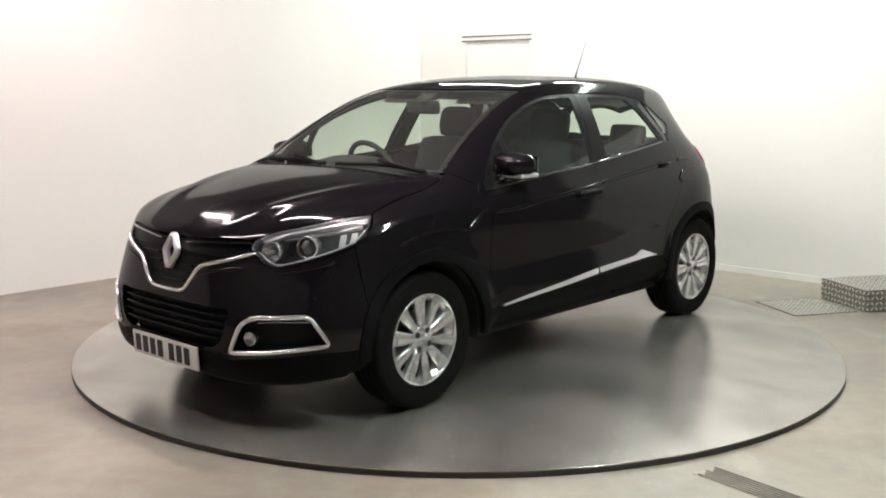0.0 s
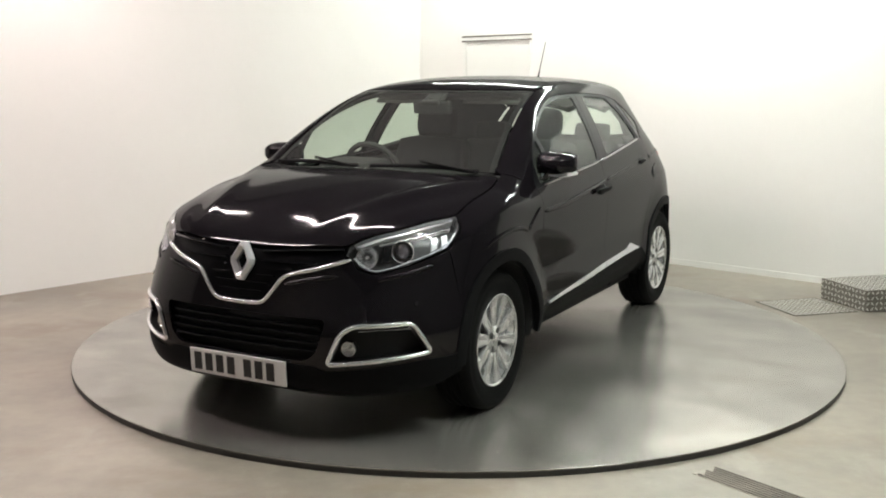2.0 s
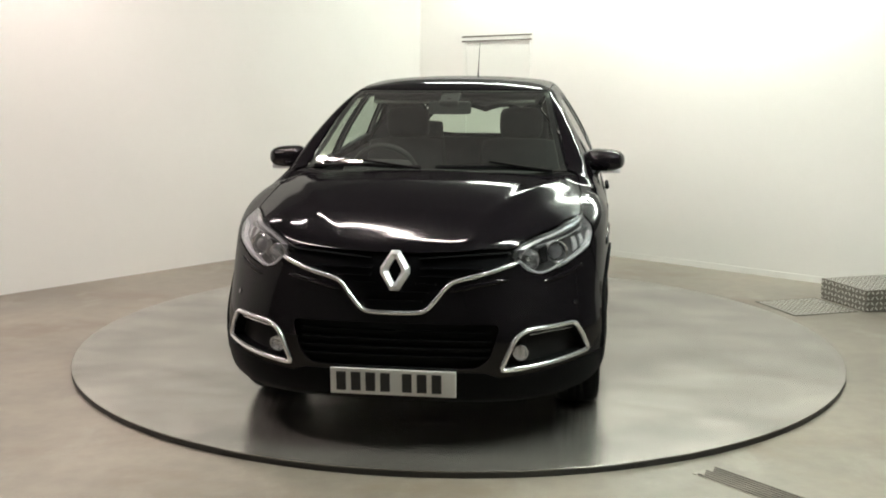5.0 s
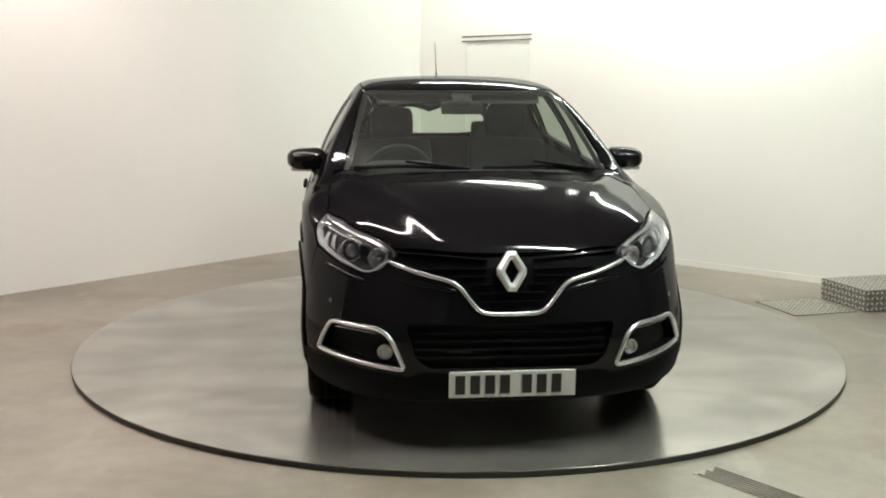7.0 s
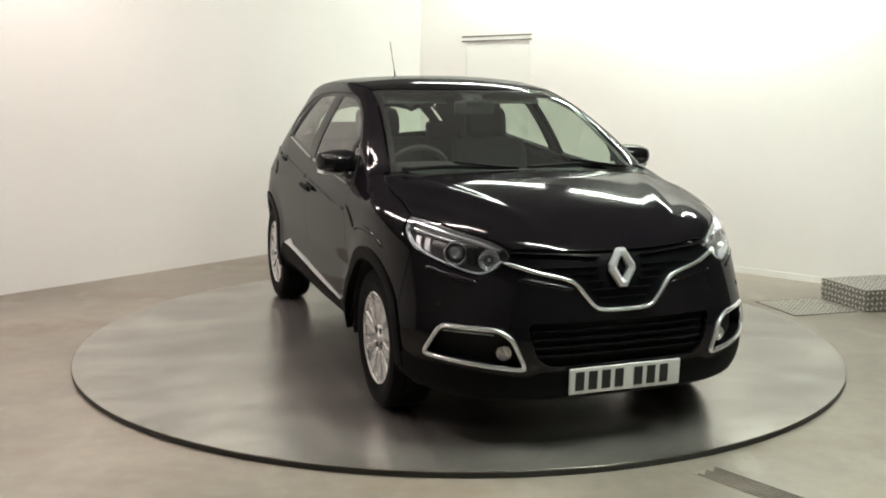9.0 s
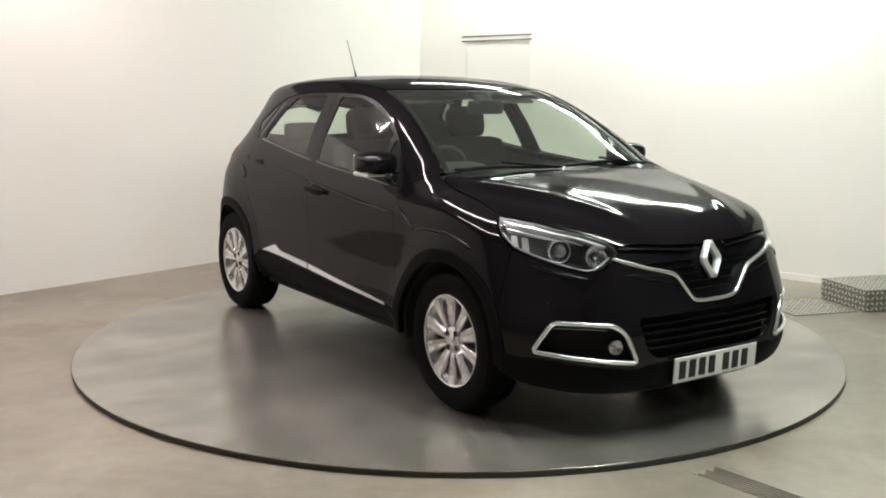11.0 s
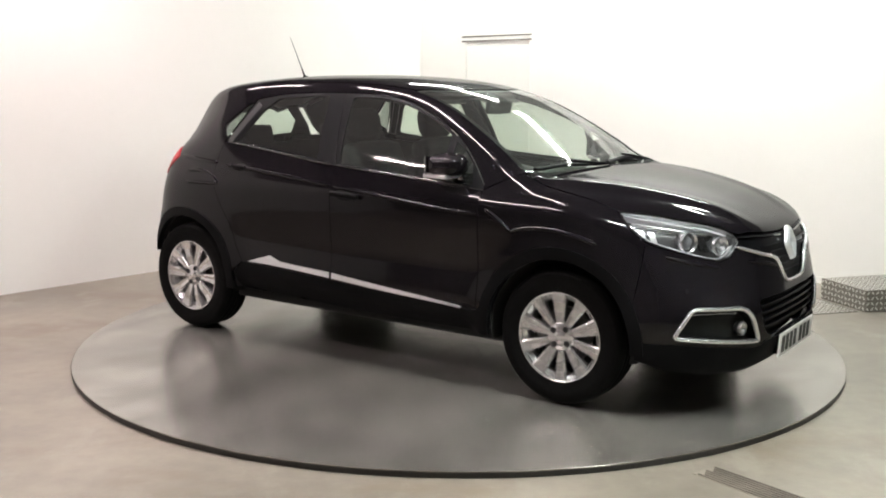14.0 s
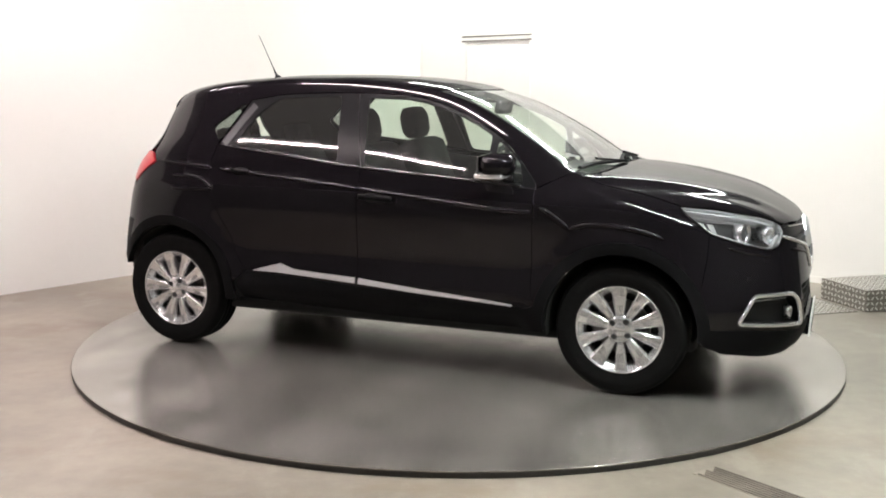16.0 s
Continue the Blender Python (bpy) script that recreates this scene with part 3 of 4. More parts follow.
def N(*pts):
    return [tuple(q) for q in NOSE_MAP.solid(deg(*pts))]


def R(*pts):
    return [tuple(q) for q in TAIL_MAP.solid(deg(*pts))]


def on(lookmap, *curves):
    """Joins curves of space into one closed loop of a map."""
    pts = [q for c in curves for q in c]
    return [tuple(q) for q in lookmap.flat(np.array(pts, float))]


def arc(cx, r, a0, a1, n=16, cz=0.33):
    return [(cx + r * math.cos(radians(a0 + (a1 - a0) * i / n)), cz + r * math.sin(radians(a0 + (a1 - a0) * i / n))) for i in range(n + 1)]


def mirrored(pts):
    return [(p[0], -p[1], *p[2:]) for p in pts]


AX = 1.303
LAMP_TOP = [(61.5, 0.934), (56, 0.928), (50, 0.919), (44, 0.902), (37.5, 0.884), (33, 0.865), (29.8, 0.840)]
BONNET_EDGE = bend([(1.08, 0.722), (1.25, 0.735), (1.42, 0.735)] + [p[:2] for p in N(*LAMP_TOP, (27.5, 0.830))], 4)
BONNET_NOSE = bend([BONNET_EDGE[-1], (2.055, 0.28), (2.072, 0.14), (2.076, 0.0)], 4)
COWL = bend([(1.08, 0.722), (1.10, 0.5), (1.125, 0.25), (1.13, 0.0)], 4)
SCREEN_EDGE = bend([(1.03, 0.672), (0.8, 0.625), (0.55, 0.585), (0.36, 0.56), (0.24, 0.545)], 4)
SCREEN_TOP = bend([(0.24, 0.545), (0.30, 0.36), (0.33, 0.18), (0.335, 0.0)], 4)
ROOF_EDGE = bend([(0.24, 0.545), (0.0, 0.555), (-0.5, 0.56), (-1.0, 0.545), (-1.35, 0.50), (-1.55, 0.44)], 4)
BELT = bend([(-1.02, 1.168), (-0.842, 1.148), (-0.511, 1.111), (-0.235, 1.080), (0.097, 1.052), (0.537, 1.021), (0.865, 0.994)], 4)
DLO_TOP = bend([(-0.875, 1.412), (-0.66, 1.443), (-0.31, 1.454), (0.03, 1.447), (0.193, 1.425), (0.353, 1.379), (0.51, 1.314), (0.70, 1.195), (0.865, 1.02)], 4)
REAR_DOOR_EDGE = bend([(-1.02, 1.168), (-1.045, 1.05), (-1.03, 0.92), (-0.97, 0.79), (-0.90, 0.68)], 4)
FRONT_ARCH = arc(AX, 0.43, 20, 165)
REAR_ARCH = arc(-AX, 0.43, 10, 165)
V_LINE = bend([(-0.50, 0.782), (-0.38, 0.745), (-0.265, 0.717), (-0.22, 0.695), (-0.176, 0.643), (-0.135, 0.598), (-0.09, 0.584), (0.0, 0.581)], 5)


def front_flat(pts):
    """Nose map points from their place across and their height."""
    out = []
    for y, z in pts:
        x = float(FRONT(z) - FRONT_A(z) * (abs(y) ** FRONT_N(z)))
        out.append((math.atan2(y, x - 1.15), z))
    return out


V_NOSE = front_flat(V_LINE + [(-y, z) for y, z in V_LINE[::-1][1:]])
LAMP = deg((28.6, 0.800), (29.5, 0.834), (33, 0.860), (37.5, 0.880), (44, 0.898), (50, 0.915), (56, 0.924), (61.5, 0.931), (59.5, 0.885), (54.5, 0.812), (44, 0.757), (35.5, 0.727), (32, 0.745))
FOG = front_flat([(0.796, 0.392), (0.734, 0.524), (0.54, 0.518), (0.49, 0.484), (0.432, 0.349)])

# bonnet
bonnet_loop = T(*(COWL[::-1] + BONNET_EDGE[1:] + BONNET_NOSE[1:]))
bonnet_loop += mirrored(T(*(COWL[::-1] + BONNET_EDGE[1:] + BONNET_NOSE[1:])))[::-1][1:-1]
bonnet = panel("bonnet", on(TOP_MAP, bonnet_loop), TOP_MAP, PAINT, car, grid=0.02)

# wings
wing_edge = T(*BONNET_EDGE[:13])
wing_loop = on(SIDE_MAP, wing_edge, N((61.5, 0.936), (60, 0.88), (55, 0.81)), S((1.70, 0.70), *FRONT_ARCH[1:]), S((0.884, 0.425), (0.862, 0.412), (0.862, 0.59), (0.866, 0.992)), T((1.03, 0.70)))
panel("wing", wing_loop, SIDE_MAP, PAINT, car, grid=0.016, both=True)

# side frame with pillars and rear quarter
quarter_glass = rounded([(-1.085, 1.262), (-0.925, 1.388), (-0.895, 1.388), (-1.005, 1.20), (-1.03, 1.192)], 0.02)
frame_loop = on(SIDE_MAP, S((0.868, 0.998)), T((1.03, 0.70), *SCREEN_EDGE, *ROOF_EDGE[1:]), R((44, 1.36), (50, 1.22), (57, 1.105)), R((64, 1.055), (57, 0.99), (53, 0.93)),
                S((-1.62, 0.70)), S(*REAR_ARCH[::-1][1:], (-0.84, 0.44), (-0.80, 0.477), (-0.855, 0.56)), S(*REAR_DOOR_EDGE[::-1]), S(*DLO_TOP))
panel("side_frame", frame_loop, SIDE_MAP, PAINT, car, grid=0.014, holes=[quarter_glass], both=True)
panel("quarter_glass", quarter_glass, SIDE_MAP, GLASS_DARK, car, thick=0, gap=0.0, offset=-0.004, both=True, label="small tinted quarter window")
panel("quarter_trim", ribbon(bend([(-0.975, 1.165), (-0.905, 1.275), (-0.835, 1.385)], 6), 0.048), SIDE_MAP, PILLAR_SATIN, car, offset=0.002, both=True, label="satin black pillar trim")

# doors
front_loop = on(SIDE_MAP, S((-0.098, 1.0685), *[q for q in BELT if q[0] > -0.06]), S((0.862, 0.60), (0.861, 0.412), (0.83, 0.404), (0.4, 0.424), (-0.1, 0.443), (-0.099, 0.8)))
rear_loop = on(SIDE_MAP, S(*REAR_DOOR_EDGE), S((-0.855, 0.56), (-0.80, 0.475), (-0.5, 0.465), (-0.1, 0.443), (-0.099, 0.8), (-0.098, 1.0685)), S(*[q for q in BELT if q[0] < -0.14][::-1]))
front_doors = panel("front_door", front_loop, SIDE_MAP, PAINT, car, both=True)
rear_doors = panel("rear_door", rear_loop, SIDE_MAP, PAINT, car, both=True)

# side glass and its black frames
belt_z = Curve(*BELT)
top_z = Curve(*[q for q in DLO_TOP])


def strip_between(x0, x1, inset, n=14):
    xs = np.linspace(x0, x1, n)
    return [(x, float(belt_z(x)) + inset) for x in xs], [(x, float(top_z(x)) - inset) for x in xs[::-1]]


lo, hi = strip_between(-0.075, 0.60, 0.016)
front_glass = rounded([lo[0]] + lo[5:10:4] + [lo[-1], hi[0]] + hi[2:12:2] + [(-0.135, 1.433)], 0.025)
lo2, hi2 = strip_between(0.64, 0.80, 0.016, 6)
corner_glass = rounded([lo2[0], lo2[-1], hi2[1], hi2[3], hi2[-1]], 0.012)
lo3, hi3 = strip_between(-0.905, -0.245, 0.016)
rear_glass = rounded([lo3[0], lo3[4], lo3[8], lo3[-1], (-0.305, 1.437), hi3[4], (-0.70, 1.422), (-0.80, 1.34), (-0.875, 1.22)], 0.025)
f_front = [(-0.098, 1.0685)] + [q for q in BELT if q[0] > -0.06] + [q for q in DLO_TOP[::-1] if q[0] > -0.19] + [(-0.20, 1.453)]
f_rear = [(-1.005, 1.168)] + [q for q in BELT if -0.98 < q[0] < -0.14] + [(-0.099, 1.0685), (-0.202, 1.453)] + [q for q in DLO_TOP[::-1] if q[0] < -0.22]
panel("window_frame", f_front, SIDE_MAP, TRIM, front_doors, holes=[front_glass, corner_glass], offset=-0.003, both=True, gap=0.001, label="gloss black window frame")
panel("window_frame", f_rear, SIDE_MAP, TRIM, rear_doors, holes=[rear_glass], offset=-0.003, both=True, gap=0.001, label="gloss black window frame")
panel("window_pane", front_glass, SIDE_MAP, GLASS, front_doors, thick=0, gap=0.0, offset=-0.007, both=True, label="clear greenish side window")
panel("corner_pane", corner_glass, SIDE_MAP, GLASS, front_doors, thick=0, gap=0.0, offset=-0.007, both=True, label="small clear corner window")
panel("window_pane", rear_glass, SIDE_MAP, GLASS, rear_doors, thick=0, gap=0.0, offset=-0.007, both=True, label="clear greenish side window")

# waist seals under the side windows
for x0, x1, own in ((-0.93, -0.115, rear_doors), (-0.085, 0.80, front_doors)):
    seal = tube("waist_seal", [(x, float(belt_z(x)) + 0.003) for x in np.linspace(x0, x1, 30)], SIDE_MAP, GLOSS_BLACK, own[0], half=0.007, rise=0.006, label="narrow gloss black window seal", sink=0.0)
    mesh_ob("waist_seal", [(v.co.x, -v.co.y, v.co.z) for v in seal.data.vertices], [tuple(f.vertices)[::-1] for f in seal.data.polygons], GLOSS_BLACK, own[1], "narrow gloss black window seal")

# chrome strips low on the doors
front_strip = ribbon(bend([(-0.094, 0.468), (0.25, 0.442), (0.55, 0.424), (0.765, 0.409)], 5), np.linspace(0.034, 0.012, 16))
rear_strip = [(-0.75, 0.478), (-0.66, 0.508), (-0.572, 0.532), (-0.535, 0.520), (-0.49, 0.505), (-0.35, 0.497), (-0.112, 0.486), (-0.112, 0.452), (-0.4, 0.468), (-0.6, 0.476)]
panel("chrome_strip", front_strip, SIDE_MAP, BRIGHT_STRIP, front_doors, offset=0.007, thick=0.014, both=True, label="bright chrome sill strip")
panel("chrome_strip", rear_strip, SIDE_MAP, BRIGHT_STRIP, rear_doors, offset=0.007, thick=0.014, both=True, label="bright chrome sill strip")



def crease(name, line, parents):
    """A pressed fold in the sheet metal, on both sides of the car."""
    one = tube(name, line, SIDE_MAP, PAINT, parents[0], half=0.011, rise=0.0075, sink=0.0, n=14)
    flip = [(v.co.x, -v.co.y, v.co.z) for v in one.data.vertices]
    mesh_ob(name, flip, [tuple(f.vertices)[::-1] for f in one.data.polygons], PAINT, parents[1])


SHOULDER = Curve((-1.42, 1.066), (-1.3, 1.058), (-0.91, 1.030), (-0.59, 1.003), (-0.08, 0.958), (0.31, 0.922), (0.71, 0.886), (0.86, 0.882))
for name, x0, x1, own in (("quarter_crease", -1.42, -1.03, (car, car)), ("door_crease", -0.97, -0.112, rear_doors), ("door_crease", -0.088, 0.852, front_doors)):
    crease(name, [(x, float(SHOULDER(x))) for x in np.linspace(x0, x1, 30)], own)
crease("wing_crease", bend([(0.90, 0.908), (0.945, 0.886), (1.0, 0.848), (1.045, 0.813)], 6), (car, car))
crease("wing_crease", bend([(1.052, 0.811), (1.11, 0.829), (1.17, 0.837), (1.25, 0.838), (1.33, 0.830), (1.42, 0.812), (1.50, 0.788)], 6), (car, car))
# Two added folds draw the outline of the lamp's reflection in the rear bulge.
crease("quarter_crease", bend([(-1.30, 0.985), (-1.18, 0.987), (-1.085, 0.972), (-1.025, 0.943), (-1.0, 0.926)], 6), (car, car))
crease("quarter_crease", bend([(-1.30, 0.917), (-1.15, 0.917), (-1.0, 0.921)], 6), (car, car))

# sill and arch cladding
sill_loop = [(0.90, 0.285), (0.5, 0.278), (0.0, 0.278), (-0.4, 0.29), (-0.83, 0.315), (-0.862, 0.40), (-0.80, 0.475), (-0.5, 0.465), (-0.104, 0.443), (0.4, 0.424), (0.83, 0.404), (0.862, 0.41), (0.884, 0.42), (0.88, 0.36)]
panel("sill_cladding", sill_loop, SIDE_MAP, PLASTIC, car, offset=0.006, both=True, label="matt black plastic sill")
panel("arch_cladding", arc(AX, 0.432, -4, 186, 24) + arc(AX, 0.372, 186, -4, 24), SIDE_MAP, PLASTIC, car, offset=0.008, thick=0.03, both=True, label="matt black plastic wheel arch")
panel("arch_cladding", arc(-AX, 0.432, -4, 158, 24) + arc(-AX, 0.375, 162, -4, 24), SIDE_MAP, PLASTIC, car, offset=0.008, thick=0.03, both=True, label="matt black plastic wheel arch")

# windscreen, roof
screen = T(*(SCREEN_EDGE + SCREEN_TOP[1:]))
base = T(*bend([(1.115, 0.0), (1.11, 0.25), (1.085, 0.5), (1.03, 0.672)], 4))
screen_loop = on(TOP_MAP, base[:-1] + screen, mirrored(screen)[::-1][1:], mirrored(base)[::-1][1:-1])
panel("windscreen", screen_loop, TOP_MAP, SCREEN_GLASS, car, thick=0, offset=-0.004, gap=0.001, label="clear laminated windscreen")
inner = shrink(screen_loop, 0.030)
panel("windscreen_border", screen_loop, TOP_MAP, TRIM, car, holes=[inner], thick=0.004, offset=-0.0065, gap=0.001, label="black printed glass border")
roof_half = T(*(SCREEN_TOP[::-1] + ROOF_EDGE[1:] + [(-1.66, 0.30), (-1.70, 0.0)]))
roof_loop = on(TOP_MAP, roof_half, mirrored(roof_half)[::-1][1:-1])
panel("roof", roof_loop, TOP_MAP, PAINT, car, grid=0.05)
panel("cowl_panel", on(TOP_MAP, T(*COWL), mirrored(T(*COWL))[::-1][1:], mirrored(base)[1:][::-1], base), TOP_MAP, PLASTIC, car, offset=-0.004, label="matt black cowl under the wipers")

# nose: bumper, grille, lamps
v_top = [(a, z) for a, z in V_NOSE]
left_edge = on(NOSE_MAP, N((55, 0.806)), S((1.70, 0.70), *FRONT_ARCH[1:5]))
low_edge = on(NOSE_MAP, S((1.71, 0.40), (1.70, 0.30)))
lip = deg((52, 0.245), (40, 0.225), (20, 0.215))
bump_half = deg((31.5, 0.742), (35.5, 0.722), (44, 0.752)) + left_edge + low_edge + lip
bumper_loop = [q for q in v_top] + bump_half + [(-a, z) for a, z in bump_half[::-1]]
FOG_L = rounded(FOG, 0.03)
FOG_R = [(-a, z) for a, z in FOG_L[::-1]]
LOW = rounded(front_flat([(0.43, 0.54), (0.39, 0.40), (0.34, 0.362), (-0.34, 0.362), (-0.39, 0.40), (-0.43, 0.54)]), 0.03)
bumper = panel("front_bumper", bumper_loop, NOSE_MAP, PAINT, car, holes=[FOG_L, FOG_R, LOW], grid=0.028)
panel("bumper_lip", deg((57.3, 0.372), (52, 0.366), (46, 0.366), (34, 0.343), (24, 0.324), (21, 0.345), (0, 0.347), (-21, 0.345), (-24, 0.324), (-34, 0.343), (-46, 0.366), (-52, 0.366), (-57.3, 0.372), (-57.3, 0.285), (-50, 0.245), (-40, 0.22), (-20, 0.20), (20, 0.20), (40, 0.22), (50, 0.245), (57.3, 0.285)),
      NOSE_MAP, PLASTIC, bumper, offset=0.004, label="matt black lower lip")
nose_half = on(NOSE_MAP, T(*BONNET_NOSE))
grille_loop = v_top + nose_half + [(-a, z) for a, z in nose_half[::-1][1:]]
grille = panel("upper_grille", grille_loop, NOSE_MAP, GRILLE, car, offset=-0.018, label="gloss black upper grille")
tube("v_trim", v_top, NOSE_MAP, CHROME, grille, 0.0095, 0.011, label="chrome trim bent to a shallow V")
for side in (1, -1):
    line = front_flat([(side * y, z) for y, z in bend([(0.47, 0.822), (0.3, 0.815), (0.10, 0.800)], 6)])
    panel("grille_bar", ribbon(line, 0.010), NOSE_MAP, GLOSS_BLACK, grille, offset=0.0, thick=0.02, grid=0.02, label="thin gloss bar")
    for zz, y0, y1 in ((0.765, 0.36, 0.10), (0.735, 0.25, 0.10), (0.70, 0.17, 0.08), (0.665, 0.14, 0.02), (0.63, 0.115, 0.0)):
        line = front_flat([(side * (y0 + (y1 - y0) * i / 5), zz) for i in range(6)])
        panel("grille_slat", ribbon(line, 0.011), NOSE_MAP, GRILLE, grille, offset=-0.004, thick=0.02, grid=0.03)
lower = panel("lower_grille", LOW, NOSE_MAP, VOID, car, offset=-0.045, gap=-0.004, label="dark recessed lower grille")
for zz in (0.40, 0.435, 0.47, 0.505):
    line = front_flat([(0.40 - 0.8 * i / 14, zz) for i in range(15)])
    panel("slat", ribbon(line, 0.013), NOSE_MAP, GRILLE, lower, offset=-0.016, thick=0.025, grid=0.05)
for side in (1, -1):
    for pts in ([(0.23, 0.674), (0.35, 0.699), (0.46, 0.714)], [(0.60, 0.698), (0.69, 0.719), (0.76, 0.745)]):
        tube("bumper_crease", front_flat([(side * y, z) for y, z in bend(pts, 6)]), NOSE_MAP, PAINT, bumper, half=0.010, rise=0.006, sink=0.0)
for side, loop in ((1, FOG_L), (-1, FOG_R)):
    pod = panel("fog_pod", loop, NOSE_MAP, VOID, car, offset=-0.05, gap=-0.003, label="dark recess round the fog lamp")
    panel("fog_wall", loop, NOSE_MAP, PLASTIC, pod, holes=[shrink(loop, 0.012)], offset=-0.004, thick=0.05, grid=0.03)
    tube("fog_surround", shrink(loop, 0.002), NOSE_MAP, CHROME, pod, 0.0105, 0.012, label="chrome fog lamp surround", closed=True)
    bar = front_flat([(side * y, z) for y, z in bend([(0.735, 0.498), (0.64, 0.499), (0.56, 0.494)], 4)])
    panel("fog_blade", ribbon(bar, 0.008), NOSE_MAP, CHROME, pod, offset=-0.018, thick=0.02, grid=0.03)
    lamp = part("fog_lamp", revolve([(0.0, -0.002), (0.005, -0.004), (0.007, -0.008), (0.008, -0.020), (0.016, -0.016), (0.026, -0.004), (0.029, 0.003), (0.032, 0.001), (0.033, -0.006), (0.033, -0.03), (0.0, -0.03)], 28), LAMP_BOWL, pod, "round fog lamp with a chrome bowl", True)
    c = NOSE_MAP.solid(front_flat([(side * 0.523, 0.418)]))
    n = hull_normal(c)[0]
    lamp.matrix_basis = Matrix.Translation(Vector(c[0] - n * 0.02)) @ Vector((1, side * 0.15, 0)).to_track_quat("Z", "Y").to_matrix().to_4x4()

for side in (1, -1):
    loop = rounded([(side * a, z) for a, z in LAMP], 0.012)
    head = panel("headlight", loop, NOSE_MAP, LAMP_DARK, car, offset=-0.055, thick=0.0, gap=-0.002, label="wide headlight with clear lens and chrome bowls")
    panel("housing", loop, NOSE_MAP, LAMP_CHROME, head, holes=[shrink(loop, 0.004)], offset=-0.002, thick=0.055, grid=0.02, label="chromed inner wall")
    brow = [(side * a, z) for a, z in deg((31, 0.835), (33.5, 0.855), (38, 0.875), (44, 0.892), (50, 0.909), (56, 0.919), (60.3, 0.927), (59.5, 0.918), (50, 0.898), (44, 0.881), (38.5, 0.864), (32.5, 0.832))]
    panel("brow", brow, NOSE_MAP, LAMP_BROW, head, offset=-0.014, thick=0.03, grid=0.02, label="bright chrome strip")
    inner_line = [(side * a, z) for a, z in deg((37, 0.846), (44, 0.866), (51, 0.886), (58.2, 0.904))]
    panel("inner_strip", ribbon(bend(inner_line, 5), 0.006), NOSE_MAP, LAMP_BROW, head, offset=-0.026, thick=0.02, grid=0.02, label="thin chrome strip")
    keel = [(side * a, z) for a, z in deg((30.5, 0.79), (35.6, 0.738), (44, 0.767), (54, 0.82), (58.5, 0.88))]
    panel("keel", ribbon(bend(keel, 5), 0.009), NOSE_MAP, LAMP_BROW, head, offset=-0.012, thick=0.02, grid=0.02, label="chrome lower edge")
    # stepped chrome wedge towards the wing
    for k in range(2):
        a0 = 51.0 + 3.0 * k
        wedge = [(side * a, z) for a, z in deg((a0, 0.806 + 0.013 * k), (a0 + 2.1, 0.819 + 0.013 * k), (a0 + 2.8, 0.884 + 0.005 * k), (a0 + 0.9, 0.880 + 0.005 * k))]
        panel("reflector_fin", wedge, NOSE_MAP, FIN, head, offset=-0.046 + 0.005 * (k % 2), thick=0.01, grid=0.02, label="stepped chrome reflector")
    for a, z, r, projector in ((43.0, 0.814, 0.048, True), (33.8, 0.794, 0.044, False)):
        c = NOSE_MAP.solid(deg((side * a, z)))
        n = hull_normal(c)[0]
        m = Matrix.Translation(Vector(c[0] - n * 0.03)) @ Vector((1, side * 0.45, 0.05)).to_track_quat("Z", "Y").to_matrix().to_4x4()
        ring = part("lamp_ring", revolve([(r, -0.035), (r, 0.012), (r * 0.93, 0.014), (r * 0.88, -0.01), (r * 0.55, -0.03), (0.0, -0.036)], 32), LAMP_BOWL, head, "chrome reflector bowl", True)
        ring.matrix_basis = m
        if projector:
            ball = part("projector", revolve([(0.0, 0.016), (0.018, 0.012), (0.032, 0.0), (0.036, -0.016), (0.0, -0.018)], 28), LENS, head, "round projector lens", True)
            ball.matrix_basis = m
        else:
            # faceted main-beam reflector with a small bulb cap
            bm = bmesh.new()
            for q in range(12):
                t0, t1 = 2 * math.pi * q / 12, 2 * math.pi * (q + 0.86) / 12
                pts = [(r * f * math.cos(t), r * f * math.sin(t), h) for f, t, h in ((0.30, t0, -0.022), (0.84, t0, 0.002), (0.84, t1, -0.005), (0.30, t1, -0.026))]
                bm.faces.new([bm.verts.new(p) for p in pts])
            facets = part("reflector_facet", bm, LAMP_CHROME, head, "faceted chrome reflector")
            facets.matrix_basis = m
            cap = part("bulb_cap", revolve([(0.0, 0.004), (0.007, 0.002), (0.009, -0.006), (0.009, -0.03), (0.0, -0.03)], 16), CHROME, head, "small bulb cap", True)
            cap.matrix_basis = m
    # dark bridge between the two bowls
    bridge = [(side * a, z) for a, z in deg((37.2, 0.768), (39.6, 0.778), (40.6, 0.845), (38.0, 0.838))]
    panel("bridge", bridge, NOSE_MAP, GLOSS_BLACK, head, offset=-0.030, thick=0.02, grid=0.02, label="dark divider")
    panel("lens", loop, NOSE_MAP, LENS_COVER, head, offset=0.001, thick=0, gap=0.0, grid=0.025, label="clear plastic headlight cover")

# tail
lamp_loop = deg((63, 1.055), (56.5, 1.102), (40, 1.10), (36.5, 1.0), (41, 0.955), (52, 0.935), (57, 0.985))
gate_half = deg((0, 1.43), (18, 1.425), (32, 1.40), (42, 1.35), (48, 1.22), (50, 1.12), (39, 1.11), (35.5, 1.0), (38, 0.85), (37, 0.70), (25, 0.66), (0, 0.655))
gate_loop = gate_half + [(-a, z) for a, z in gate_half[::-1][1:-1]]
glass_half = deg((0, 1.37), (20, 1.365), (34, 1.345), (40, 1.25), (38, 1.16), (20, 1.14), (0, 1.138))
glass_loop = glass_half + [(-a, z) for a, z in glass_half[::-1][1:-1]]
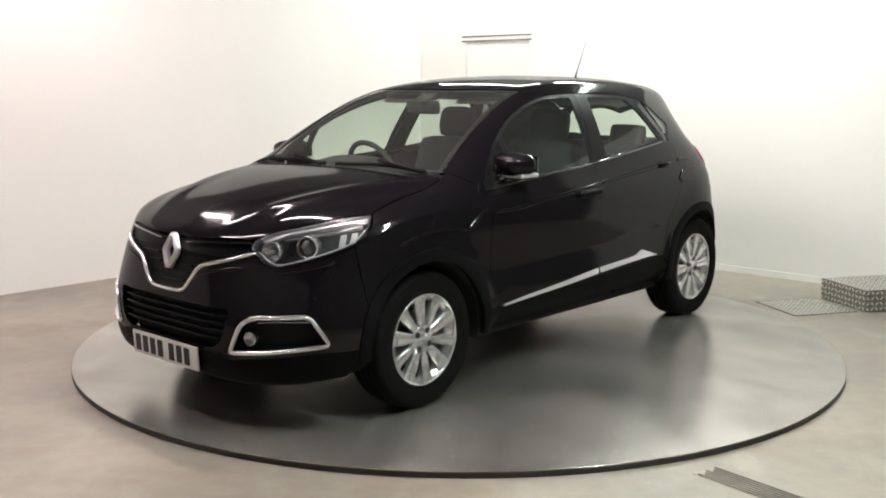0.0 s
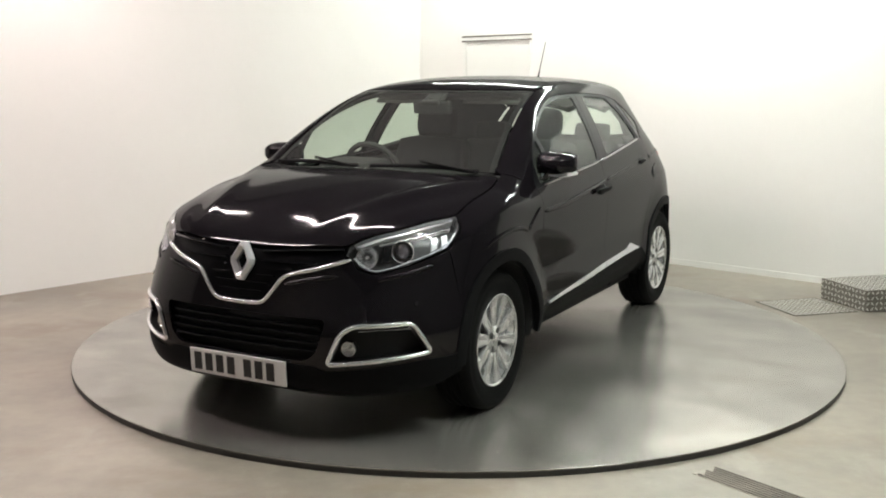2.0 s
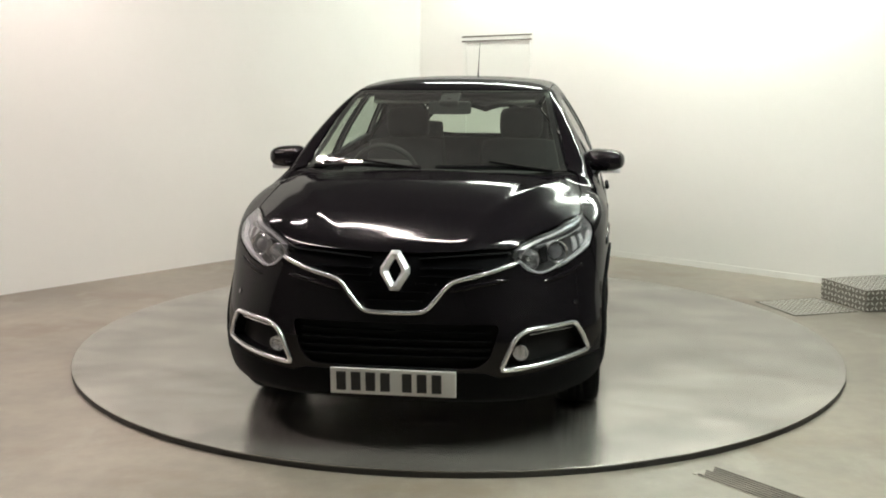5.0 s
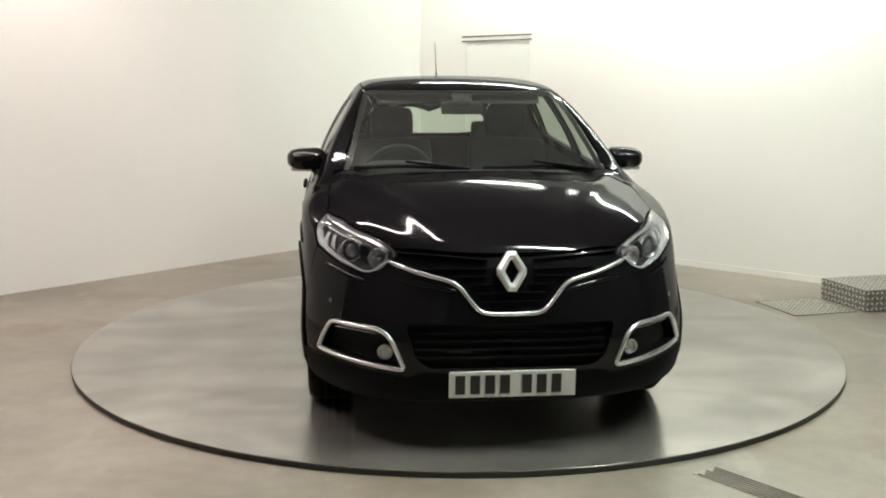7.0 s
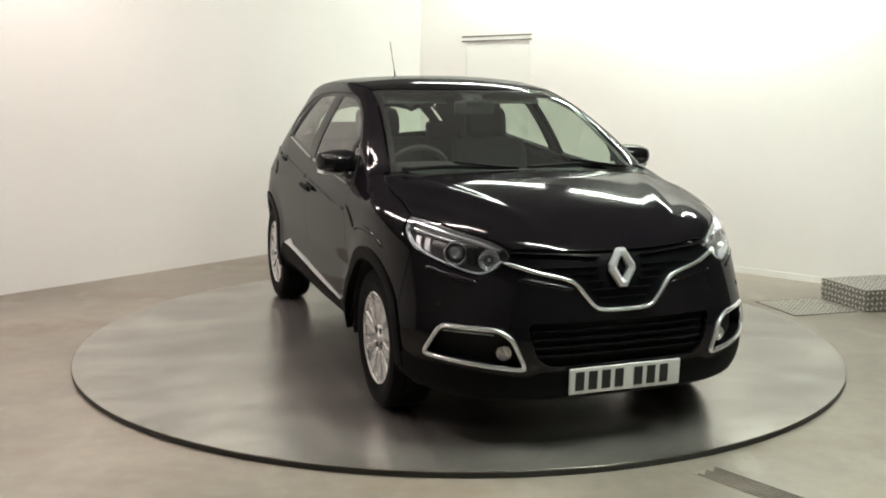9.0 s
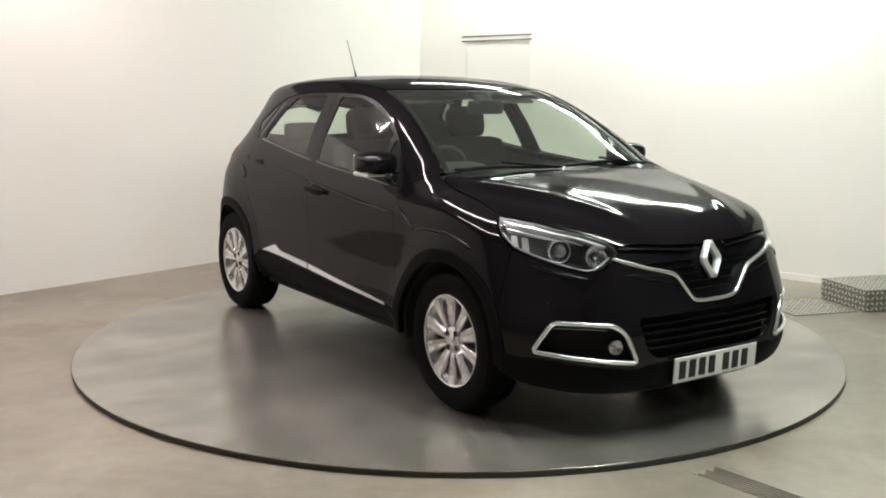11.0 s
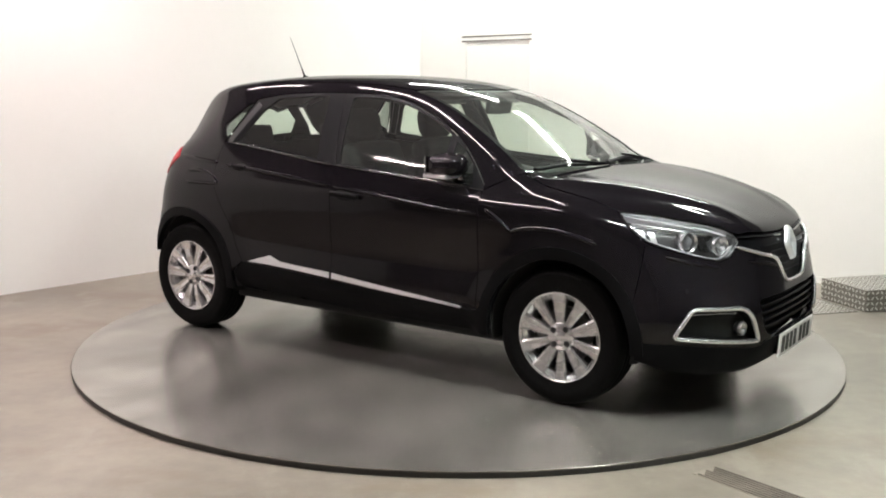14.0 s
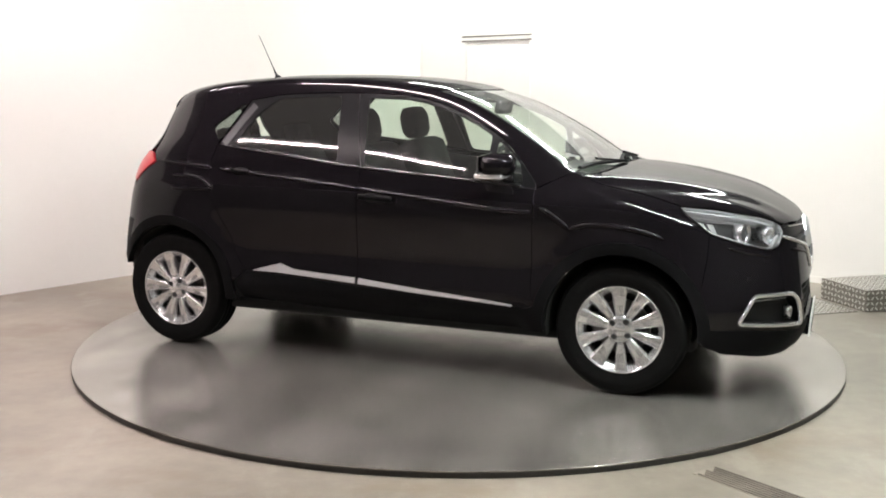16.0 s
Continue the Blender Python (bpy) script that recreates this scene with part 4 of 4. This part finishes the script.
gate = panel("tailgate", gate_loop, TAIL_MAP, PAINT, car, holes=[glass_loop], grid=0.04)
panel("rear_window", glass_loop, TAIL_MAP, GLASS, gate, thick=0, gap=0, offset=-0.004, label="clear rear window")
for side in (1, -1):
    panel("tail_light", [(side * a, z) for a, z in lamp_loop], TAIL_MAP, TAIL_RED, car, offset=0.006, thick=0.03, grid=0.02, label="red tail light")
    quarter = [(side * a, z) for a, z in deg((38.5, 0.94), (41, 0.945), (52, 0.925), (54, 0.90), (56, 0.80), (57, 0.715), (38, 0.70), (38.5, 0.85))]
    panel("rear_corner", quarter, TAIL_MAP, PAINT, car)
b_half = on(TAIL_MAP, R((0, 0.65), (25, 0.655), (38, 0.695), (57, 0.71)), S((-1.62, 0.695), *[q for q in REAR_ARCH[-4:]], (-1.685, 0.45)), R((49, 0.43), (25, 0.36), (0, 0.34)))
panel("rear_bumper", b_half + [(-a, z) for a, z in b_half[::-1][1:-1]], TAIL_MAP, PLASTIC, car, grid=0.04, label="black rear bumper")
spoiler = panel("roof_spoiler", deg((0, 1.475), (20, 1.465), (33, 1.43), (42, 1.36), (33, 1.395), (20, 1.42), (0, 1.427), (-20, 1.42), (-33, 1.395), (-42, 1.36), (-33, 1.43), (-20, 1.465)), TAIL_MAP, PAINT, gate, offset=0.006, thick=0.03)

# dark inner shell that closes the gaps and the wheel housings
shell = [(-1.72, 0.33), (-1.66, 0.33)] + arc(-AX, 0.37, 180, 0, 20) + [(-0.9, 0.30), (0.9, 0.30)] + arc(AX, 0.37, 180, 0, 20) + [(1.72, 0.30), (1.72, 0.80), (1.5, 0.88), (1.0, 0.93), (0.0, 0.98), (-1.2, 1.0), (-1.6, 0.95), (-1.72, 0.75)]
panel("inner_side", shell, SIDE_MAP, VOID, car, offset=-0.03, thick=0, grid=0.08, both=True)
panel("inner_nose", deg((50, 0.24), (50, 0.72), (40, 0.80), (20, 0.80), (0, 0.80), (-20, 0.80), (-40, 0.80), (-50, 0.72), (-50, 0.24)), NOSE_MAP, VOID, car, offset=-0.09, thick=0, grid=0.06)
panel("inner_bonnet", [(1.15, -0.66), (1.7, -0.6), (1.95, -0.4), (2.0, 0.0), (1.95, 0.4), (1.7, 0.6), (1.15, 0.66)], TOP_MAP, VOID, car, offset=-0.03, thick=0, grid=0.08)
panel("inner_tail", deg((60, 0.42), (61, 1.0), (52, 1.115), (36, 1.115), (36, 0.72), (-36, 0.72), (-36, 1.115), (-52, 1.115), (-61, 1.0), (-60, 0.42)), TAIL_MAP, VOID, car, offset=-0.045, thick=0, grid=0.06)
for side in (1, -1):
    back = [(side * a, z) for a, z in deg((64.5, 1.08), (58, 1.165), (38, 1.165), (34, 1.0), (39, 0.93), (53, 0.915), (60, 0.975))]
    panel("lamp_back", back, TAIL_MAP, VOID, car, offset=-0.034, thick=0, grid=0.02, gap=0)
part("floor_pan", box_bm((3.0, 1.46, 0.06), (0.15, 0, 0.25), 0.02), VOID, car, "dark underbody")
part("front_subframe", box_bm((0.5, 1.0, 0.12), (1.30, 0, 0.27), 0.03), VOID, car)
part("rear_axle", box_bm((0.12, 1.35, 0.1), (-1.30, 0, 0.30), 0.03), VOID, car)
part("bulkhead", box_bm((0.04, 1.30, 0.70), (1.05, 0, 0.60), 0.01), VOID, car)
for ax in (AX, -AX):
    for side in (1, -1):
        bm = bmesh.new()
        ring = arc(ax, 0.37, 150 if ax < 0 else 190, -10 if ax < 0 else 0, 24)
        a = [bm.verts.new((x, side * (0.845 if ax > 0 else 0.80), z)) for x, z in ring]
        b = [bm.verts.new((x, side * 0.52, z)) for x, z in ring]
        for i in range(len(ring) - 1):
            bm.faces.new((a[i], a[i + 1], b[i + 1], b[i]))
        bm.faces.new(b)
        part("wheel_liner", bm, VOID, car, "dark wheel housing", True)

# ---- wheels ----
def wheel():
    w = new("wheel")
    w.parent = car
    tread = [(0.205, -0.085), (0.240, -0.098), (0.285, -0.104), (0.308, -0.098), (0.322, -0.080), (0.326, -0.06), (0.3265, -0.042), (0.321, -0.040), (0.321, -0.034),
             (0.3265, -0.032), (0.327, -0.006), (0.321, -0.004), (0.321, 0.004), (0.327, 0.006), (0.3265, 0.032), (0.321, 0.034), (0.321, 0.040), (0.3265, 0.042), (0.326, 0.06),
             (0.322, 0.080), (0.308, 0.098), (0.300, 0.1005), (0.297, 0.0995), (0.285, 0.104), (0.262, 0.103), (0.240, 0.098), (0.222, 0.092), (0.205, 0.085), (0.205, -0.085)]
    part("tyre", revolve(tread, 72, "y"), RUBBER, w, "black road tyre", True)
    rim = part("rim", revolve([(0.19, -0.08), (0.208, -0.08), (0.2, -0.05), (0.185, 0.02), (0.196, 0.07), (0.216, 0.086), (0.2185, 0.092), (0.216, 0.096), (0.211, 0.095), (0.204, 0.080),
                               (0.186, 0.072), (0.176, 0.02), (0.18, -0.08), (0.19, -0.08)], 72, "y"), ALLOY, w, "silver alloy rim", True)
    for i in range(10):
        a = radians(36 * i + 18)
        bm = bmesh.new()
        rows = []
        for r, half, y in ((0.045, 0.0165, 0.070), (0.075, 0.0195, 0.080), (0.12, 0.026, 0.084), (0.165, 0.030, 0.083), (0.192, 0.036, 0.087), (0.209, 0.040, 0.090)):
            half *= 1.10 if i % 2 else 0.90
            rows.append([bm.verts.new((r, yy, t)) for t, yy in ((-half, y - 0.03), (-half, y - 0.006), (-half * 0.72, y), (0, y - 0.002), (half * 0.72, y), (half, y - 0.006), (half, y - 0.03))])
        for p, q in zip(rows, rows[1:]):
            for k in range(6):
                bm.faces.new((p[k], p[k + 1], q[k + 1], q[k]))
            bm.faces.new((p[6], p[0], q[0], q[6]))
        bmesh.ops.transform(bm, matrix=Matrix.Rotation(a, 4, "Y"), verts=bm.verts)
        part("spoke", bm, ALLOY, w)
    hub = part("hub", revolve([(0.0, 0.0845), (0.026, 0.084), (0.030, 0.080), (0.033, 0.0795), (0.062, 0.078), (0.070, 0.070), (0.072, 0.03), (0.0, 0.03)], 40, "y"), ALLOY, w, "silver hub with a round cap", True)
    for i in range(4):
        a = radians(90 * i + 40)
        b = part("bolt", revolve([(0.0, 0.078), (0.010, 0.0795), (0.0145, 0.0805), (0.0145, 0.05), (0.0, 0.05)], 14, "y"), BOLT, w, "dark wheel bolt")
        b.location = (0.048 * math.cos(a), 0.0015, 0.048 * math.sin(a))
    disc = part("brake_disc", revolve([(0.06, 0.02), (0.135, 0.02), (0.135, -0.002), (0.06, -0.002), (0.06, 0.02)], 40, "y"), DISC, w, "grey steel brake disc")
    part("backing", revolve([(0.0, -0.03), (0.182, -0.03), (0.182, -0.04), (0.0, -0.04)], 40, "y"), VOID, w)
    part("caliper", box_bm((0.07, 0.07, 0.13), (0.115, 0.01, 0.0), 0.015), DISC, w, "dull grey brake caliper")
    return w


first = wheel()
first.matrix_basis = pose(AX, 0.742, 0.326, 0, 7, 0)
for x, y, turn in ((-AX, 0.738, 20), (AX, -0.742, 3), (-AX, -0.738, 15)):
    copy_thing(first, pose(x, y, 0.326, 0, turn, 0 if y > 0 else 180))

# ---- mirrors, handles, wipers, aerial ----
for side in (1, -1):
    bm = bmesh.new()
    bmesh.ops.create_uvsphere(bm, u_segments=28, v_segments=18, radius=1)
    for v in bm.verts:
        x, y, z = v.co
        f = lambda c, p: math.copysign(abs(c) ** p, c)
        v.co = (f(x, 0.75) * 0.102 * (1 if x > 0 else 0.75), f(y, 0.6) * 0.099, f(z, 0.62) * 0.058 * (1 - 0.18 * y))
    shell_m = Matrix.Translation((0.67, side * 0.865, 1.108)) @ (Matrix.Diagonal((1, side, 1, 1)) if side < 0 else Matrix.Identity(4)) @ pose(0, 0, 0, 0, 0, -12)
    bmesh.ops.transform(bm, matrix=shell_m, verts=bm.verts)
    mirror = part("door_mirror", bm, PAINT, car, "gloss black door mirror", True)
    bm = bmesh.new()
    rows = []
    for y, z, w, h in ((0.765, 0.985, 0.050, 0.030), (0.79, 1.0, 0.042, 0.026), (0.81, 1.03, 0.038, 0.024), (0.84, 1.07, 0.036, 0.02)):
        rows.append([bm.verts.new((0.715 + w * math.cos(t), side * y, z + h * math.sin(t))) for t in np.linspace(0, 2 * math.pi, 12, endpoint=False)])
    for p, q in zip(rows, rows[1:]):
        for k in range(12):
            bm.faces.new((p[k], p[(k + 1) % 12], q[(k + 1) % 12], q[k]))
    part("mirror_foot", bm, GLOSS_BLACK, mirror, "black mirror foot", True)
    part("mirror_skirt", box_bm((0.145, 0.15, 0.022), (0.655, side * 0.868, 1.056), 0.009, 3, None), SATIN, mirror, "silvery lower mirror cover", True)
    part("mirror_glass", box_bm((0.006, 0.165, 0.088), bevel=0.002, m=pose(0.592, side * 0.865, 1.108, 0, 0, -8 * side)), MIRROR, mirror, "mirror glass")
    bm = box_bm((0.11, 0.012, 0.09), bevel=0.01, m=pose(0.735, side * 0.772, 1.02, 0, 0, -6 * side))
    part("mirror_sail", bm, GLOSS_BLACK, mirror)
    # door handles
    for owner, hx, hz in ((front_doors, 0.02, 0.918), (rear_doors, -0.835, 1.024)):
        c = SIDE_MAP.solid([(hx, hz)])[0]
        own = owner[0 if side > 0 else 1]
        rot = pose(c[0], side * (c[1] + 0.022), c[2], -6 * side, 3, 0)
        if owner is rear_doors:
            rot = pose(c[0], side * (c[1] + 0.010), c[2], -12 * side, 4, 0)
        handle = part("door_handle", box_bm((0.20 if owner is front_doors else 0.11, 0.022, 0.030 if owner is front_doors else 0.024), bevel=0.010, segments=3, m=rot), PLASTIC, own, "black pull handle", True)
        reach = 0.085 if owner is front_doors else 0.058
        # Flat dark oval on the door skin paints the shade of the handle hollow.
        cup = [(hx + reach * math.cos(t), hz + 0.36 * reach * math.sin(t)) for t in np.linspace(0, 2 * math.pi, 20, endpoint=False)]
        p, f, nn = patch(cup, [], SIDE_MAP, 0.02, 0.0015, 0.0)
        m = np.array([1, side, 1])
        mesh_ob("handle_shade", p * m, f if side > 0 else [t[::-1] for t in f], VOID, own, "flat dark oval for the shaded hollow behind the handle", normals=nn * m)

for y0, y1, x0, x1 in ((-0.05, -0.62, 1.125, 1.03), (0.60, 0.02, 1.05, 1.105)):
    pts = TOP_MAP.solid([(x0 + (x1 - x0) * t - 0.02 * math.sin(math.pi * t), y0 + (y1 - y0) * t) for t in np.linspace(0, 1, 12)])
    bm = bmesh.new()
    rows = []
    for q in pts:
        rows.append([bm.verts.new((q[0] + dx, q[1], q[2] + dz)) for dx, dz in ((-0.012, 0.004), (-0.004, 0.022), (0.012, 0.016), (0.014, 0.004))])
    for p, q in zip(rows, rows[1:]):
        for k in range(4):
            bm.faces.new((p[k], p[(k + 1) % 4], q[(k + 1) % 4], q[k]))
    bm.faces.new(rows[0]), bm.faces.new(rows[-1])
    wiper = part("wiper", bm, PLASTIC, car, "black windscreen wiper")
    arm0 = Vector(pts[0]) + Vector((0.03, 0, 0.0))
    mid = Vector(pts[6]) + Vector((0, 0, 0.026))
    d = mid - arm0
    part("wiper_arm", box_bm((d.length, 0.018, 0.012), bevel=0.004, m=Matrix.Translation((arm0 + mid) / 2 + Vector((0, 0, 0.01))) @ d.to_track_quat("X", "Z").to_matrix().to_4x4()), PLASTIC, wiper)

root = Vector(TOP_MAP.solid([(-1.087, 0.0)])[0])
aerial = part("aerial", revolve([(0.0, -0.004), (0.024, -0.004), (0.022, 0.012), (0.012, 0.022), (0.0065, 0.03), (0.0045, 0.07), (0.0030, 0.075), (0.0016, 0.300), (0.0, 0.302)], 14), PLASTIC, car, "thin black roof aerial", True)
aerial.matrix_basis = Matrix.Translation(root) @ pose(0, 0, 0, 0, -26, 0)

# ---- badge and number plate ----
bm = bmesh.new()
outer = [(0.062, 0.0), (0.062, 0.012), (0.018, 0.083), (-0.018, 0.083), (-0.062, 0.012), (-0.062, -0.012), (-0.018, -0.083), (0.018, -0.083), (0.062, -0.012)][1:]
inn = [(0.027, 0.004), (0.004, 0.048), (-0.004, 0.048), (-0.027, 0.004), (-0.027, -0.004), (-0.004, -0.048), (0.004, -0.048), (0.027, -0.004)]
rings = []
for loop, k, depth in ((outer, 1.0, 0.0), (outer, 0.96, 0.012), ([((a + c) / 2, (b + d) / 2) for (a, b), (c, d) in zip(outer, inn)], 1.0, 0.024), (inn, 1.0, 0.012), (inn, 0.96, -0.004)):
    rings.append([bm.verts.new((depth, a * k, b * k)) for a, b in loop])
for p, q in zip(rings, rings[1:]):
    for i in range(8):
        bm.faces.new((p[i], p[(i + 1) % 8], q[(i + 1) % 8], q[i]))
badge = part("badge", bm, SATIN, grille, "silver diamond-shaped frame badge")
badge.matrix_basis = pose(2.094, 0, 0.750, 0, -13, 0)
plate = part("number_plate", box_bm((0.010, 0.52, 0.111), bevel=0.003, m=pose(2.155, 0, 0.298, 0, 3, 0)), PLATE_WHITE, car, "white number plate with dark bars")
part("plate_holder", box_bm((0.03, 0.48, 0.10), bevel=0.006, m=pose(2.138, 0, 0.298, 0, 3, 0)), PLASTIC, bumper)
y = -0.2145
for i in range(7):
    part("bar", box_bm((0.0025, 0.040, 0.079), m=pose(2.161, y, 0.298, 0, 3, 0)), INK, plate)
    y += 0.061 + (0.029 if i == 3 else 0)
for side in (1, -1):
    c = NOSE_MAP.solid(deg((side * 45, 0.60)))[0]
    n = hull_normal(np.array([c]))[0]
    dot = part("parking_sensor", revolve([(0.0, 0.004), (0.010, 0.004), (0.012, 0.0), (0.012, -0.01)], 16), GLOSS_BLACK, bumper, "small round sensor")
    dot.matrix_basis = Matrix.Translation(Vector(c)) @ Vector(n).to_track_quat("Z", "Y").to_matrix().to_4x4()

# ---- cabin ----
def cushion(name, size, m, mat, parent, label="", puff=0.35):
    bm = bmesh.new()
    bmesh.ops.create_cube(bm, size=1)
    bmesh.ops.subdivide_edges(bm, edges=bm.edges[:], cuts=5, use_grid_fill=True)
    for v in bm.verts:
        q = Vector(v.co) * 2
        r = Vector((math.copysign(abs(q.x) ** (1 - 0.0), q.x), q.y, q.z))
        k = [1 - puff * 0.35 * (r[(i + 1) % 3] ** 4 + r[(i + 2) % 3] ** 4) / 2 for i in range(3)]
        v.co = Vector((r.x * k[0] * size[0] / 2, r.y * k[1] * size[1] / 2, r.z * k[2] * size[2] / 2))
    bmesh.ops.transform(bm, matrix=m, verts=bm.verts)
    return part(name, bm, mat, parent, label, True)


def seat(x, y):
    s = cushion("front_seat", (0.50, 0.50, 0.16), pose(x + 0.16, y, 0.56, 0, -8, 0), CLOTH, car, "dark cloth front seat")
    cushion("backrest", (0.15, 0.50, 0.62), pose(x - 0.16, y, 0.87, 0, -16, 0), CLOTH, s)
    cushion("head_restraint", (0.11, 0.27, 0.20), pose(x - 0.28, y, 1.265, 0, -10, 0), CLOTH, s, "rounded head restraint", 0.75)
    for dy in (-0.06, 0.06):
        bm = revolve([(0.007, 0.0), (0.007, 0.16)], 8)
        bmesh.ops.transform(bm, matrix=pose(x - 0.25, y + dy, 1.12, 0, -12, 0), verts=bm.verts)
        part("restraint_post", bm, SATIN, s)
    return s


seat(-0.02, 0.36)
seat(-0.02, -0.36)
bench = cushion("rear_bench", (0.50, 1.22, 0.17), pose(-0.80, 0, 0.58, 0, -6, 0), CLOTH, car, "dark cloth rear bench")
cushion("bench_back", (0.15, 1.20, 0.56), pose(-1.08, 0, 0.86, 0, -18, 0), CLOTH, bench)
for y in (-0.38, 0.38):
    cushion("head_restraint", (0.09, 0.24, 0.14), pose(-1.17, y, 1.175, 0, -12, 0), CLOTH, bench, "rounded head restraint")
dash = cushion("dashboard", (0.50, 1.36, 0.30), pose(0.78, 0, 0.86, 0, 4, 0), DASH, car, "dark grey moulded dashboard", 0.25)
cushion("instrument_hood", (0.24, 0.36, 0.12), pose(0.68, -0.36, 1.02, 0, 8, 0), DASH, dash)
cushion("dash_top", (0.42, 1.20, 0.06), pose(0.90, 0, 0.995, 0, 8, 0), DASH, dash)
part("console", box_bm((0.9, 0.22, 0.25), (0.25, 0, 0.45), 0.03), DASH, dash)
bm = bmesh.new()
for i in range(40):
    t = 2 * math.pi * i / 40
    for j in range(10):
        a = 2 * math.pi * j / 10
        r = 0.180 + 0.016 * math.cos(a)
        bm.verts.new((0.016 * math.sin(a), r * math.cos(t), r * math.sin(t)))
bm.verts.ensure_lookup_table()
for i in range(40):
    for j in range(10):
        bm.faces.new([bm.verts[k] for k in (i * 10 + j, ((i + 1) % 40) * 10 + j, ((i + 1) % 40) * 10 + (j + 1) % 10, i * 10 + (j + 1) % 10)])
wheel_m = pose(0.47, -0.36, 1.00, 0, 24, 0)
bmesh.ops.transform(bm, matrix=wheel_m, verts=bm.verts)
steer = part("steering_wheel", bm, DASH, car, "black leather steering wheel", True)
cushion("airbag_boss", (0.05, 0.15, 0.12), wheel_m, DASH, steer)
for a in (90, -90, 180):
    part("wheel_spoke", box_bm((0.02, 0.035, 0.17), (0, 0, 0.09), 0.006, 2, wheel_m @ pose(0, 0, 0, a, 0, 0)), DASH, steer)
cab_mirror = cushion("cabin_mirror", (0.035, 0.24, 0.075), pose(0.42, 0.0, 1.375, 0, 10, 0), DASH, car, "black cabin mirror", 0.3)
part("mirror_stem", box_bm((0.03, 0.03, 0.055), (0.43, 0, 1.402), 0.008), DASH, cab_mirror)
part("sensor_housing", box_bm((0.15, 0.11, 0.035), bevel=0.012, segments=3, m=pose(0.385, 0, 1.425, 0, 23, 0)), DASH, cab_mirror)
for side in (1, -1):
    part("sun_visor", box_bm((0.15, 0.36, 0.018), bevel=0.008, m=pose(0.20, side * 0.29, 1.425, 0, 20, 0)), LINING, car, "pale folded sun visor")
part("headlining_rail", box_bm((0.10, 0.94, 0.025), bevel=0.01, m=pose(0.20, 0, 1.44, 0, 16, 0)), LINING, car)
panel("headlining", shrink(roof_loop, 0.02), TOP_MAP, LINING, car, offset=-0.035, thick=0, grid=0.08, label="pale grey fabric roof lining")
panel("inner_trim", shrink(frame_loop, 0.012), SIDE_MAP, DASH, car, holes=[shrink(quarter_glass, -0.015)], offset=-0.03, thick=0, grid=0.06, both=True)
panel("door_card", [(-1.0, 0.4), (0.9, 0.4)] + [(x, z - 0.01) for x, z in BELT[::-1]], SIDE_MAP, DASH, car, offset=-0.06, thick=0, grid=0.08, both=True, label="dark grey door lining")
part("load_floor", box_bm((0.7, 1.1, 0.04), (-1.45, 0, 0.66), 0.01), DASH, car)
part("parcel_shelf", box_bm((0.45, 1.06, 0.025), (-1.42, 0, 1.07), 0.008), DASH, car, "dark parcel shelf")


# ---- movement: the turntable carries the car round ----
TURN = [(0, -130.9), (2, -117.45), (4, -103.9), (8, -76.3), (12, -48.65), (16, -21.2)]


def motions():
    walk(deck, [(t, pose(0, 0, 0, 0, 0, a)) for t, a in TURN])
    walk(car, [(t, pose(0, 0, 0, 0, 0, a) @ pose(-0.130, -0.011, 0)) for t, a in TURN])


motions()
